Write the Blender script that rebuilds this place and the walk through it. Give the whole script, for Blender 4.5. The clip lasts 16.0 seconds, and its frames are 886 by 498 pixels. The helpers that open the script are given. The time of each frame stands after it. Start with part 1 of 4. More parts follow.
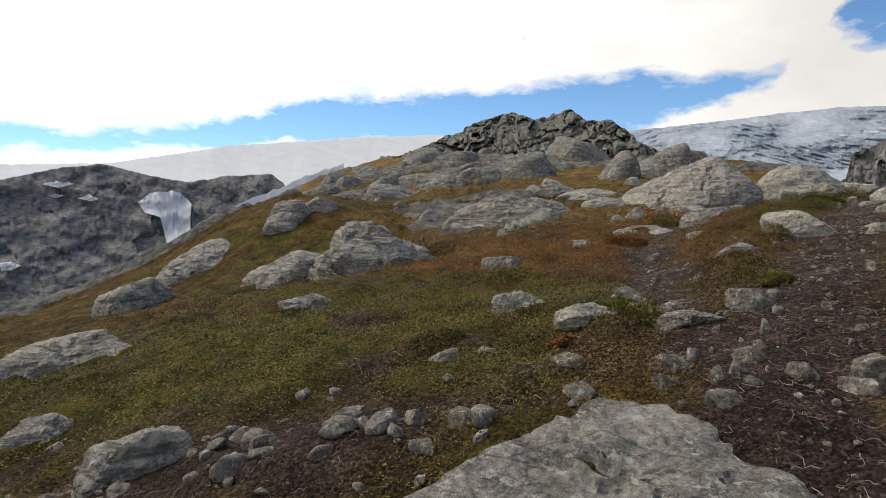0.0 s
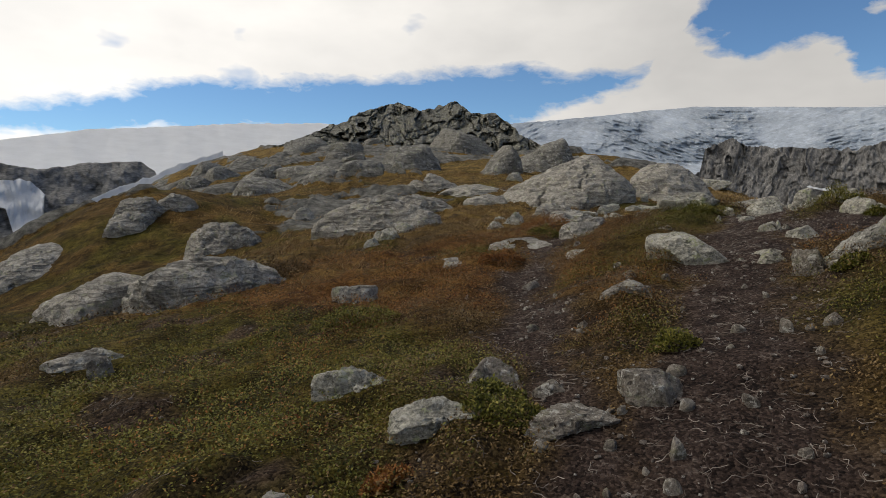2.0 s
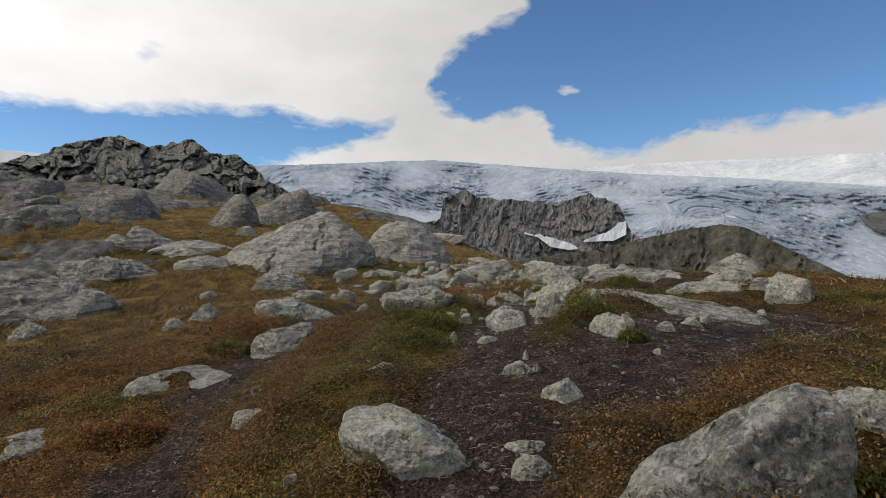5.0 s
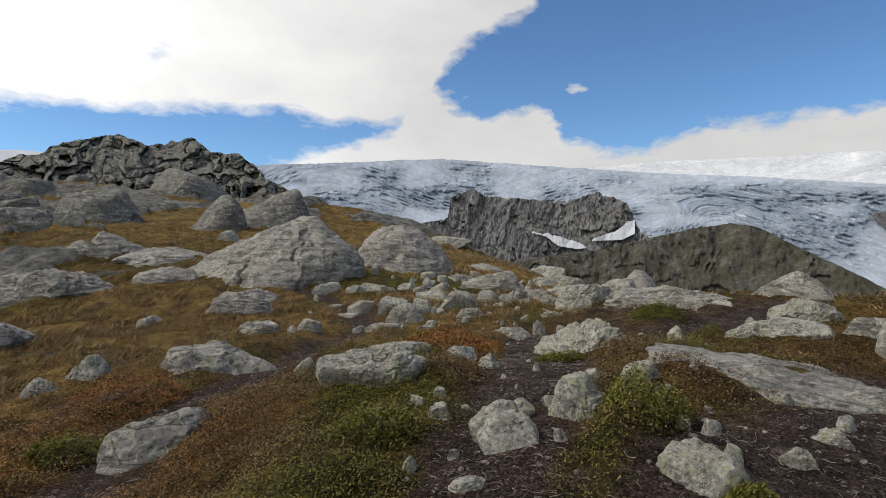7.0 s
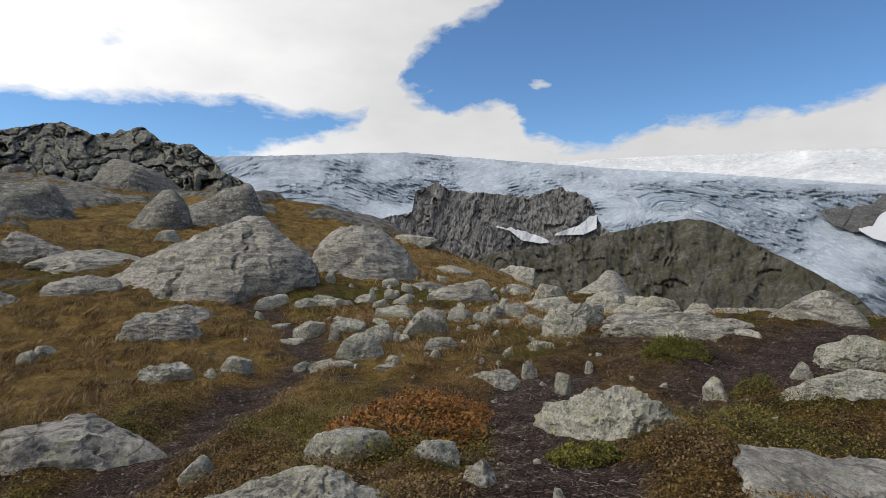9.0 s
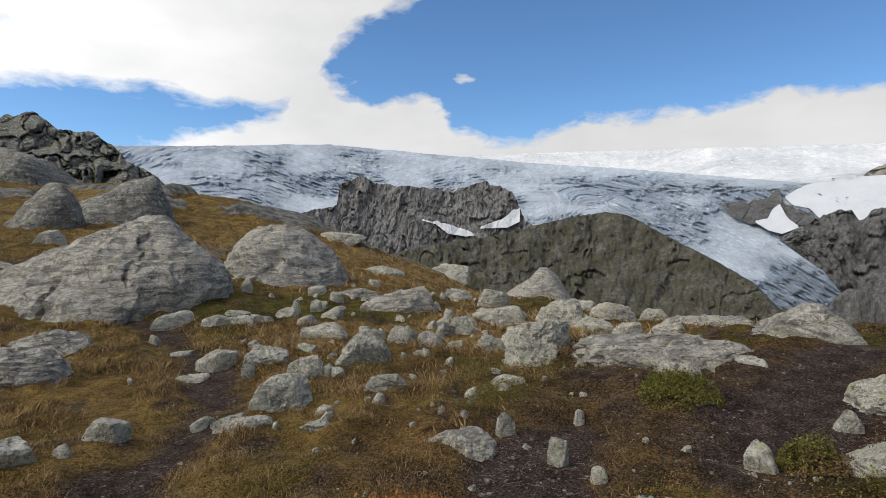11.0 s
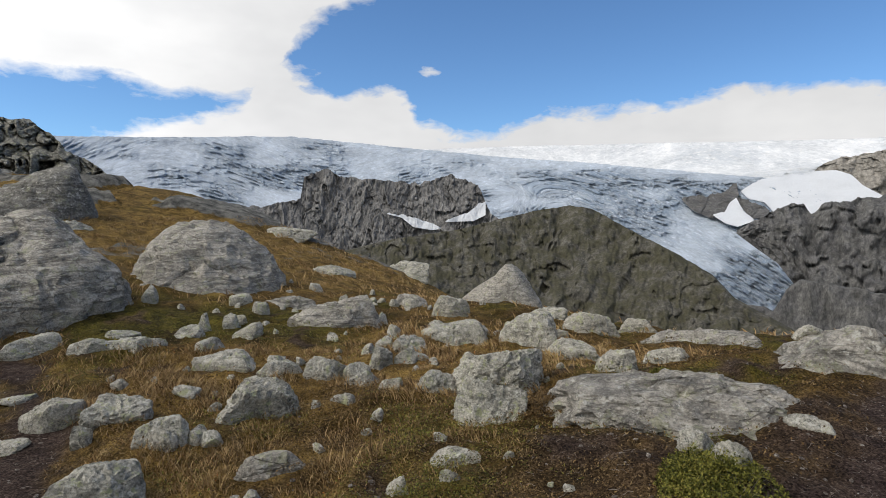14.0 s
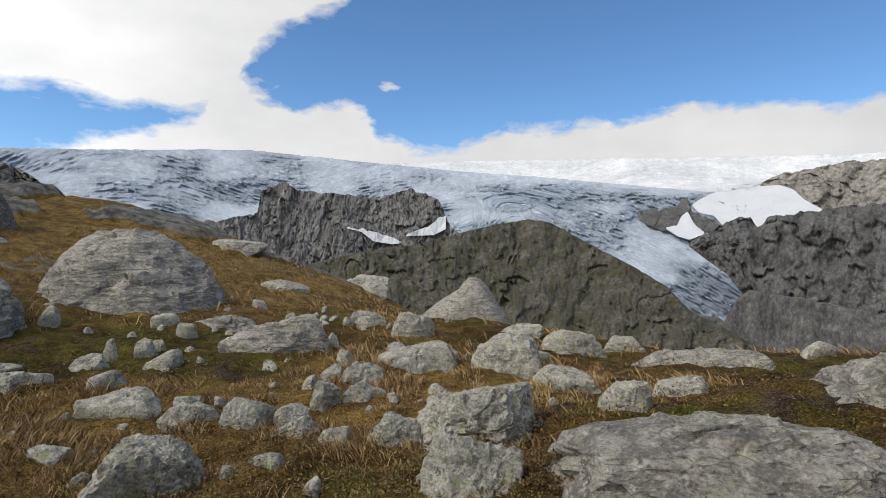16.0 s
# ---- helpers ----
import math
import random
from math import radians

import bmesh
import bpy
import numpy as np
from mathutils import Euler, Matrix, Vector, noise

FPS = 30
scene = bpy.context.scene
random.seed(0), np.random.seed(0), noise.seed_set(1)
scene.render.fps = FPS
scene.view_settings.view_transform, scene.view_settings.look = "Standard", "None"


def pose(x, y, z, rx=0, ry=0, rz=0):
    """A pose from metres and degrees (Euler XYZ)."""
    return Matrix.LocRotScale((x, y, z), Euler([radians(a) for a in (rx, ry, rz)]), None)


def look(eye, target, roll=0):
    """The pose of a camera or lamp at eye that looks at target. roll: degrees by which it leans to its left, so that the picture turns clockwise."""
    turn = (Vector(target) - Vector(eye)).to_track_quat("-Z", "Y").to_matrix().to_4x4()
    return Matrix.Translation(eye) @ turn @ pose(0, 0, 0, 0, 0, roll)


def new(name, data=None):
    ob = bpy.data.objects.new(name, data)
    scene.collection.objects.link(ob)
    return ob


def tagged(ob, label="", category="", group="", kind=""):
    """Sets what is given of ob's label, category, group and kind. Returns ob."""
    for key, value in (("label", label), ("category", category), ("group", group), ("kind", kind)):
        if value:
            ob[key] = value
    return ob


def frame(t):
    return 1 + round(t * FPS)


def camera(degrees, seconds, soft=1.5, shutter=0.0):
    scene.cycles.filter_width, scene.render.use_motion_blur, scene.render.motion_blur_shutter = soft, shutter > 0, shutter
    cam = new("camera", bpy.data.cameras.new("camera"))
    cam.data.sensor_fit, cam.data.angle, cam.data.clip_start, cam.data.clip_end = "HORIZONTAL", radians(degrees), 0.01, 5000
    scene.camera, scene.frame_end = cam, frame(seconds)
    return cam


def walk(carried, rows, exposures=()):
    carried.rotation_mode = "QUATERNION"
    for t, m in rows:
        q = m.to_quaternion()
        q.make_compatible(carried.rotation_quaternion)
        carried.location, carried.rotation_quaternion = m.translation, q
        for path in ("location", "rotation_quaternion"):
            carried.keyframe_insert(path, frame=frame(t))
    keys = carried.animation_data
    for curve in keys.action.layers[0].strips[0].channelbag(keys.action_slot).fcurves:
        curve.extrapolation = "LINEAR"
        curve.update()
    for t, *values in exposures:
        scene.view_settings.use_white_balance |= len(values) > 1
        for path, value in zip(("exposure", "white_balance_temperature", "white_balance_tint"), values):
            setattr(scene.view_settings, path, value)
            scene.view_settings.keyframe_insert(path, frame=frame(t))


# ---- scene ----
cam = camera(75.5, 16.0, soft=0.5)
PATH = [
    (0, (0.129, 0.244, 1.51), (0.103, 2.239, 1.364), -0.2),
    (0.5, (0.162, 0.449, 1.58), (0.347, 2.435, 1.436), -0.3),
    (1, (0.278, 0.706, 1.569), (0.415, 2.698, 1.452), -0.3),
    (1.5, (0.439, 1.031, 1.731), (0.565, 3.018, 1.549), -0.2),
    (2, (0.616, 1.473, 1.802), (0.97, 3.433, 1.62), -0.2),
    (2.5, (0.805, 1.751, 1.937), (1.267, 3.689, 1.761), -0.1),
    (3, (1.144, 2.205, 2.03), (1.708, 4.119, 1.885), -0.0),
    (3.5, (1.234, 2.526, 2.142), (1.956, 4.387, 2.026), 0.0),
    (4, (1.409, 2.919, 2.228), (2.307, 4.704, 2.153), 0.0),
    (4.5, (1.802, 3.211, 2.26), (2.879, 4.895, 2.221), 0.0),
    (4.7, (1.925, 3.312, 2.32), (3.059, 4.959, 2.289), 0.1),
    (6.8, (3.612, 5.135, 2.668), (4.73, 6.793, 2.634), 0.1),
    (7, (3.715, 5.257, 2.695), (4.827, 6.919, 2.66), 0.1),
    (7.5, (4.067, 5.669, 2.804), (5.168, 7.337, 2.753), 0.3),
    (8, (4.252, 6.08, 2.853), (5.353, 7.748, 2.777), 0.3),
    (8.5, (4.412, 6.47, 2.931), (5.56, 8.106, 2.861), 0.3),
    (9, (4.751, 6.818, 2.972), (5.964, 8.407, 2.916), 0.3),
    (9.2, (4.865, 6.935, 3.022), (6.108, 8.501, 2.967), 0.2),
    (11.3, (5.8, 8.452, 3.185), (7.214, 9.864, 3.11), 0.1),
    (11.5, (5.965, 8.576, 3.205), (7.381, 9.987, 3.135), 0.1),
    (12, (6.203, 8.758, 3.231), (7.636, 10.152, 3.152), 0.1),
    (12.5, (6.55, 8.931, 3.211), (8.013, 10.292, 3.109), 0.1),
    (13, (6.816, 9.225, 3.217), (8.29, 10.573, 3.106), 0.1),
    (13.5, (7.088, 9.36, 3.194), (8.558, 10.712, 3.079), 0.1),
    (14, (7.392, 9.51, 3.218), (8.88, 10.843, 3.117), 0.0),
    (14.5, (7.655, 9.933, 3.055), (9.159, 11.25, 2.982), 0.0),
    (15, (7.956, 10.186, 3.088), (9.476, 11.485, 3.033), -0.0),
    (15.5, (8.265, 10.335, 3.097), (9.816, 11.597, 3.053), -0.2),
    (16, (8.504, 10.51, 3.068), (10.082, 11.738, 3.016), -0.2),
]
EXPOSURES = [(0, -0.4, 6850, 10), (0.5, -0.6, 6850, 10), (1.0, -0.8, 6850, 10), (1.5, -0.85, 6850, 10), (3.0, -0.9, 6850, 10), (4.5, -0.8, 6650, 10), (7.0, -0.62, 6550, 10), (9.0, -0.58, 6500, 10), (12.0, -0.45, 6480, 10), (16.0, -0.45, 6480, 10)]
walk(cam, [(t, look(eye, target, roll)) for t, eye, target, roll in PATH], EXPOSURES)

CLOUD_EDGE = [(-60, 4.8), (-38, 6.2), (-28, 6.3), (-16.6, 8.9), (-11.5, 9.8), (-6.2, 9.7), (4.9, 10.8), (13.2, 11.4), (18, 11.2), (23, 10.7), (30.5, 10.4), (32, 12.0), (33, 15.6), (34.8, 16.9), (37, 18.4), (43, 21.1), (46, 26), (52, 40), (60, 70)]
BANK_TOP = [(-60, 3.0), (-38, 4.6), (-30, 5.6), (-13, 6.6), (-2.6, 6.9), (13, 6.2), (16, 7.1), (20.5, 8.6), (24, 9.3), (27, 10.1), (29.5, 11.2), (32, 15.6), (33, 15.3), (34.2, 14.4), (36.5, 13.0), (38, 12.3), (42.5, 12.9), (44.3, 12), (45.4, 10.2), (48.5, 9.1), (55, 9.2), (58, 10.4), (65, 10.8), (70, 11.2), (73, 12.3), (76, 12.5), (85.5, 11), (120, 10)]

# ---- light ----
SUN_AZ, SUN_EL = -62.0, 48.0
sun_data = bpy.data.lights.new("sun", "SUN")
sun_data.energy, sun_data.angle, sun_data.color = 2.5, radians(7), (1.0, 0.95, 0.87)
sun = new("sun", sun_data)
sun.matrix_world = look((0, 0, 0), (-math.sin(radians(SUN_AZ)) * math.cos(radians(SUN_EL)), -math.cos(radians(SUN_AZ)) * math.cos(radians(SUN_EL)), -math.sin(radians(SUN_EL))))


class Nodes:
    """Short hand for building node trees."""

    def __init__(self, tree):
        self.tree = tree
        tree.nodes.clear()

    def add(self, kind, inputs=None):
        n = self.tree.nodes.new(kind)
        if kind == "ShaderNodeMix":
            n.data_type, n.clamp_factor = "RGBA", True
        for k, v in (inputs or {}).items():
            if isinstance(v, bpy.types.NodeSocket):
                self.tree.links.new(v, n.inputs[k])
            else:
                n.inputs[k].default_value = v
        return n

    def math(self, op, a, b=0.0, clamp=False):
        n = self.add("ShaderNodeMath", {0: a, 1: b})
        n.operation, n.use_clamp = op, clamp
        return n.outputs[0]

    def noise(self, vec, scale, detail=6.0, rough=0.6, distort=0.0):
        n = self.add("ShaderNodeTexNoise", {"Scale": scale, "Detail": detail, "Roughness": rough, "Distortion": distort})
        if vec is not None:
            self.tree.links.new(vec, n.inputs["Vector"])
        return n.outputs["Fac"]

    def ramp(self, fac, stops, mode="LINEAR"):
        n = self.add("ShaderNodeValToRGB", {"Fac": fac})
        n.color_ramp.interpolation = mode
        els = n.color_ramp.elements
        while len(els) < len(stops):
            els.new(0.5)
        for e, (p, c) in zip(els, stops):
            e.position = p
            e.color = (*c, 1) if isinstance(c, tuple) else (c, c, c, 1)
        return n.outputs["Color"]

    def mix(self, fac, a, b, blend="MIX"):
        n = self.add("ShaderNodeMix")
        n.blend_type = blend
        for k, v in ((0, fac), (6, a), (7, b)):
            if isinstance(v, bpy.types.NodeSocket):
                self.tree.links.new(v, n.inputs[k])
            else:
                n.inputs[k].default_value = (*v, 1) if isinstance(v, tuple) else v
        return n.outputs[2]


def make_world():
    """Blue sky with a broad bright cloud sheet and a low bank over the ice."""
    world = bpy.data.worlds.new("sky")
    world.use_nodes = True
    scene.world = world
    n = Nodes(world.node_tree)
    out = n.add("ShaderNodeOutputWorld")
    gen = n.add("ShaderNodeTexCoord").outputs["Generated"]
    xyz = n.add("ShaderNodeSeparateXYZ", {0: gen}).outputs
    air = n.add("ShaderNodeTexSky")
    air.sky_type, air.sun_disc = "NISHITA", False
    air.sun_elevation, air.sun_rotation = radians(SUN_EL), radians(SUN_AZ)
    air.altitude, air.air_density, air.dust_density, air.ozone_density = 1800, 1.0, 0.0, 2.0
    sky = air.outputs[0]
    az = n.math("MULTIPLY", n.math("ARCTAN2", xyz[0], xyz[1]), 180 / math.pi)
    el = n.math("MULTIPLY", n.math("ARCSINE", xyz[2]), 180 / math.pi)
    # puffy edges: the direction is pushed about by noise, finer sideways than upwards
    flat = n.add("ShaderNodeMapping", {0: gen, 3: (1.0, 1.0, 2.2)}).outputs[0]
    puff = n.math("SUBTRACT", n.noise(flat, 9.0, 8.0, 0.55), 0.5)
    wisp = n.math("SUBTRACT", n.noise(flat, 4.0, 6.0, 0.6, 0.6), 0.5)
    frill = n.math("SUBTRACT", n.noise(flat, 26.0, 8.0, 0.62, 0.4), 0.5)
    az2 = n.math("ADD", az, n.math("MULTIPLY", wisp, 5.0))
    el2 = n.math("ADD", el, n.math("ADD", n.math("MULTIPLY", puff, 3.6), n.math("ADD", n.math("MULTIPLY", wisp, 1.2), n.math("MULTIPLY", frill, 2.4))))
    unit = n.math("DIVIDE", n.math("ADD", az2, 60.0), 180.0, True)

    def edge(points):
        stops = [((a + 60) / 180, e / 80) for a, e in points]
        return n.math("MULTIPLY", n.ramp(unit, stops), 80.0)
    upper = n.math("MULTIPLY", n.math("SUBTRACT", el2, edge(CLOUD_EDGE)), 0.7, True)
    bank = n.math("MULTIPLY", n.math("SUBTRACT", edge(BANK_TOP), el2), 0.9, True)
    holes = n.math("MULTIPLY", n.math("SUBTRACT", n.noise(flat, 5.5, 4.0, 0.5), 0.655), 9.0, True)
    cover = n.math("MAXIMUM", n.math("MULTIPLY", upper, n.math("SUBTRACT", 1.0, n.math("MULTIPLY", holes, 0.75))), bank, True)
    # one small tuft adrift in the blue
    off_a, off_e = n.math("DIVIDE", n.math("SUBTRACT", az2, 46.3), 1.5), n.math("DIVIDE", n.math("SUBTRACT", el2, 14.3), 0.8)
    tuft = n.math("SUBTRACT", 0.8, n.math("ADD", n.math("MULTIPLY", off_a, off_a), n.math("MULTIPLY", off_e, off_e)), True)
    cover = n.math("MAXIMUM", cover, tuft, True)
    soft = n.noise(flat, 2.6, 5.0, 0.55)
    # thin bright sheet towards the sun, greyer away from it and overhead
    near_sun = n.math("MULTIPLY", n.math("ADD", n.math("COSINE", n.math("MULTIPLY", n.math("SUBTRACT", az, -38.0), math.pi / 180)), 1.0), 0.5)
    glow = n.math("ADD", 1.08, n.math("MULTIPLY", n.math("POWER", near_sun, 4.0), 1.0))
    glow = n.math("MULTIPLY", glow, n.math("ADD", 0.66, n.math("MULTIPLY", soft, 0.62)))
    white = n.mix(soft, (0.92, 0.93, 0.95), (1.0, 0.99, 0.97))
    cloud = n.mix(1.0, white, n.add("ShaderNodeCombineXYZ", {0: glow, 1: glow, 2: glow}).outputs[0], "MULTIPLY")
    blue = n.mix(1.0, sky, (SKY_GAIN * 0.72, SKY_GAIN * 0.95, SKY_GAIN * 1.12), "MULTIPLY")
    col = n.mix(cover, blue, cloud)
    n.tree.links.new(n.add("ShaderNodeBackground", {"Color": col, "Strength": 1.0}).outputs[0], out.inputs[0])


SKY_GAIN = 0.18
make_world()

# ---- noise and shape helpers ----


def lattice(ix, iy, iz, seed):
    h = (ix * 374761393 + iy * 668265263 + iz * 1274126177 + seed * 1442695041) & 0xFFFFFFFF
    h = ((h ^ (h >> 13)) * 1103515245) & 0xFFFFFFFF
    h = ((h ^ (h >> 16)) * 2246822519) & 0xFFFFFFFF
    return ((h ^ (h >> 15)) & 0xFFFFFF) / float(0xFFFFFF)


def vnoise(p, seed=0):
    """Value noise from -1 to 1 at the rows of p (n x 3)."""
    i = np.floor(p).astype(np.int64)
    f = p - i
    f = f * f * f * (f * (f * 6 - 15) + 10)
    total = 0
    for dx in (0, 1):
        for dy in (0, 1):
            for dz in (0, 1):
                w = (f[:, 0] if dx else 1 - f[:, 0]) * (f[:, 1] if dy else 1 - f[:, 1]) * (f[:, 2] if dz else 1 - f[:, 2])
                total = total + w * lattice(i[:, 0] + dx, i[:, 1] + dy, i[:, 2] + dz, seed)
    return total * 2 - 1


def fbm(p, octaves=4, gain=0.5, seed=0, ridged=False):
    total, amp = 0, 1.0
    for o in range(octaves):
        v = vnoise(p * 2.03 ** o + 17.3 * o, seed + o)
        total = total + amp * ((1 - 2 * np.abs(v)) if ridged else v)
        amp *= gain
    return total


def blocks(u, v, seed):
    """Broken rock over a plane: how far each joint-bound block stands out (-1 to 1), and how near a place is to a joint (0 at it)."""
    iu, iv = np.floor(u).astype(np.int64), np.floor(v).astype(np.int64)
    best, second, stand = np.full(u.shape, 9.0), np.full(u.shape, 9.0), np.zeros(u.shape)
    for du in (-1, 0, 1):
        for dv in (-1, 0, 1):
            cu, cv = iu + du, iv + dv
            ox, oy = u - cu - lattice(cu, cv, 0, seed), v - cv - lattice(cu, cv, 1, seed)
            far = np.hypot(ox, oy)
            plane = lattice(cu, cv, 2, seed) * 1.4 - 0.7 + (lattice(cu, cv, 3, seed) - 0.5) * ox * 1.6 + (lattice(cu, cv, 4, seed) - 0.5) * oy * 1.6
            nearer = far < best
            second = np.where(nearer, best, np.minimum(second, far))
            stand, best = np.where(nearer, plane, stand), np.where(nearer, far, best)
    return stand, np.clip((second - best) * 5, 0, 1)


def flat3(x, y):
    return np.stack([x, y, np.zeros_like(x)], -1)


def mesh_from(name, verts, faces, smooth=True):
    """A mesh from an n x 3 array and an m x k array of corners."""
    me = bpy.data.meshes.new(name)
    verts, faces = np.asarray(verts, dtype=np.float32), np.asarray(faces, dtype=np.int32)
    m, k = faces.shape
    me.vertices.add(len(verts))
    me.vertices.foreach_set("co", verts.ravel())
    me.loops.add(m * k)
    me.loops.foreach_set("vertex_index", faces.ravel())
    me.polygons.add(m)
    me.polygons.foreach_set("loop_start", np.arange(0, m * k, k, dtype=np.int32))
    me.polygons.foreach_set("use_smooth", np.full(m, smooth))
    me.update(calc_edges=True)
    return me


def grid_faces(nu, nv):
    i = np.arange(nu * nv).reshape(nu, nv)
    return np.stack([i[:-1, :-1], i[1:, :-1], i[1:, 1:], i[:-1, 1:]], -1).reshape(-1, 4)


# ---- the lie of the land: x, y, radius and height of its swells ----
KNOLLS = [
    (7.5, 18, 4, -0.45), (-5, 18, 4, -0.52), (5, 3, 2.2, 0.63), (17.5, 18, 4, -0.32),
    (6.5, 7.5, 2.2, 0.49), (-7.5, 25.5, 4, 2.31), (9.5, 12, 2.2, -0.1), (-10, 20.5, 4, -1.1),
    (0.5, 1.5, 2.2, 0.25), (14, 9, 2.2, 0.42), (20, 9, 2.2, 0.44), (-7.5, 8, 4, 0.23),
    (-1, 4.5, 2.2, 0.18), (0, 25.5, 4, -1), (20, 18, 2.2, 0.49), (-4, 0, 2.2, -0.16),
    (12.5, 3, 2.2, 0.8), (8, 1.5, 2.2, -0.55), (2, 12, 2.2, 0.12)]
HILLS = [
    (20, -20, 35, 10.05), (20, 140, 35, 35.46), (60, 20, 16, -17.12), (-40, 30, 16, -5.06),
    (0, 60, 16, 2.78), (30, -10, 8, -2.84), (-40, 70, 16, -14.6), (60, 60, 16, -17.51),
    (-20, 0, 8, -1.78), (-20, 90, 16, 2.8), (25, 45, 8, 3.59), (40, 70, 16, 7.5),
    (-15, 50, 8, 1.5), (80, 120, 35, -17.04), (-60, 120, 35, -8.76), (35, 30, 8, 2.83),
    (0, 90, 16, 0.08), (35, 20, 8, -2.71), (35, 45, 8, -2.01), (35, 10, 8, 1.59),
    (35, -5, 8, -1.24), (-30, 80, 16, 8.5), (5, 35, 8, 0.7)]


def land(x, y):
    """Height of the broad ground."""
    z = -120 * (1 - np.exp(-((x - 5) ** 2 + (y - 60) ** 2) / (2 * 170.0 ** 2)))
    for cx, cy, s, h in KNOLLS + HILLS:
        z = z + h * np.exp(-((x - cx) ** 2 + (y - cy) ** 2) / (2 * s * s))
    # beyond the hill the ground drops into the deep valley
    return z - 130 * np.clip((np.hypot(x - 5, y - 60) - 230) / 200, 0, 1) ** 2


TRAILS = [[(0.6, -1.5), (1.1, 0.6), (1.5, 2.4), (2.2, 3.7), (3.0, 4.5), (3.7, 5.5), (4.5, 6.5), (5.6, 7.6), (6.9, 8.6), (8.3, 10.3), (9.6, 11.1)],
          [(1.5, 2.4), (1.7, 4.2), (2.0, 5.4), (2.35, 6.7), (3.2, 8.4), (4.4, 10.4), (6.6, 12.6), (8.3, 14.6), (8.8, 16.2), (9.3, 19), (8.6, 23), (8.2, 28)],
          [(5.2, 6.2), (6.2, 6.5), (7.4, 6.6), (9, 6.6)], [(10.4, 9.4), (12, 9.6), (14, 9.6)]]
TRAIL_HALF = [0.42, 0.24, 0.6, 0.4]


def trail_gap(x, y):
    """How far a place lies outside the trodden ground: below 0 is on it."""
    best = np.full(x.shape, 99.0)
    for line, half in zip(TRAILS, TRAIL_HALF):
        for (ax, ay), (bx, by) in zip(line, line[1:]):
            dx, dy = bx - ax, by - ay
            s = np.clip(((x - ax) * dx + (y - ay) * dy) / (dx * dx + dy * dy), 0, 1)
            best = np.minimum(best, np.hypot(x - ax - s * dx, y - ay - s * dy) - half)
    return best


def blob(x, y, cx, cy, rx, ry):
    return np.exp(-((x - cx) / rx) ** 2 - ((y - cy) / ry) ** 2)


def cover(x, y):
    """Shares of trodden soil, golden grass, green heath and rusty heath at places, each 0 to 1."""
    p = flat3(x, y)
    n1, n2, n3 = fbm(p * 0.9, 3, 0.55, 3), fbm(p * 0.55 + 9, 3, 0.55, 5), fbm(p * 2.4, 3, 0.55, 7)
    soil = np.clip(0.55 - (trail_gap(x, y) + 0.16 * n3 + 0.1 * n1) * 3.2, 0, 1)
    stony = np.clip(1.6 * blob(x, y, -1.1, 2.85, 1.4, 0.75) + 1.3 * blob(x, y, 11.0, 9.7, 2.4, 1.0) + 0.7 * blob(x, y, 5.5, 4.4, 1.6, 1.2) + 0.55 * blob(x, y, 10.5, 11.6, 3.0, 1.6) - 0.35 + 0.45 * n3, 0, 1)
    soil = np.maximum(soil, stony)
    soil = np.maximum(soil, np.clip(n3 * 1.3 + n1 * 0.5 - 0.75, 0, 0.8) * (np.hypot(x - 8, y - 9) < 12))
    grass = np.clip(1.5 * blob(x, y, 3.5, 17, 5.5, 5.5) + 0.75 * blob(x, y, 12, 14.5, 7, 4) + 0.9 * blob(x, y, 18, 27, 9, 9) - 0.9 * blob(x, y, 12, 19.3, 2.0, 1.6) + 1.0 * np.clip((y - 22) / 14, 0, 1) + 0.5 * n2 - 0.25, 0, 1)
    green = np.clip(1.3 * blob(x, y, -2.5, 4.5, 3.2, 3.6) + 1.0 * blob(x, y, 4.2, 4.0, 1.2, 1.0) + 1.5 * blob(x, y, 12, 19.3, 2.3, 1.8) + 0.5 * blob(x, y, 5.6, 7.6, 1.5, 1.0) + 1.1 * n1 + 0.08, 0, 1)
    rust = np.clip(1.0 * blob(x, y, 0.5, 8.6, 2.6, 1.6) + 0.8 * blob(x, y, 2.4, 9.8, 2.6, 1.5) + 0.5 * blob(x, y, 2.7, 5.6, 0.9, 1.0) + 0.7 * blob(x, y, 1.0, 6.8, 1.6, 1.5) + 0.5 * blob(x, y, 4.2, 10.8, 1.6, 1.0) + 0.75 * n2 - 0.2, 0, 1)
    return soil, grass * (1 - soil), green * (1 - soil), rust * (1 - soil)


def outcrop(x, y):
    """Bedrock ribs that run across the hillside, 0 to 1: how far the rock stands out of the turf."""
    zone = np.clip((y - 17 + 0.5 * np.clip(-x, -20, 12)) / 14, 0, 1) * np.clip((260 - np.hypot(x, y)) / 60, 0, 1)
    q = flat3(0.20 * x + 0.09 * y, -0.10 * x + 0.26 * y) * 0.9
    v = fbm(q, 5, 0.58, 37)
    return np.clip((v - 0.06) * 2.6, 0, 1) ** 0.6 * zone * (1 - np.clip((y - 95) / 40, 0, 1) * 0.2)


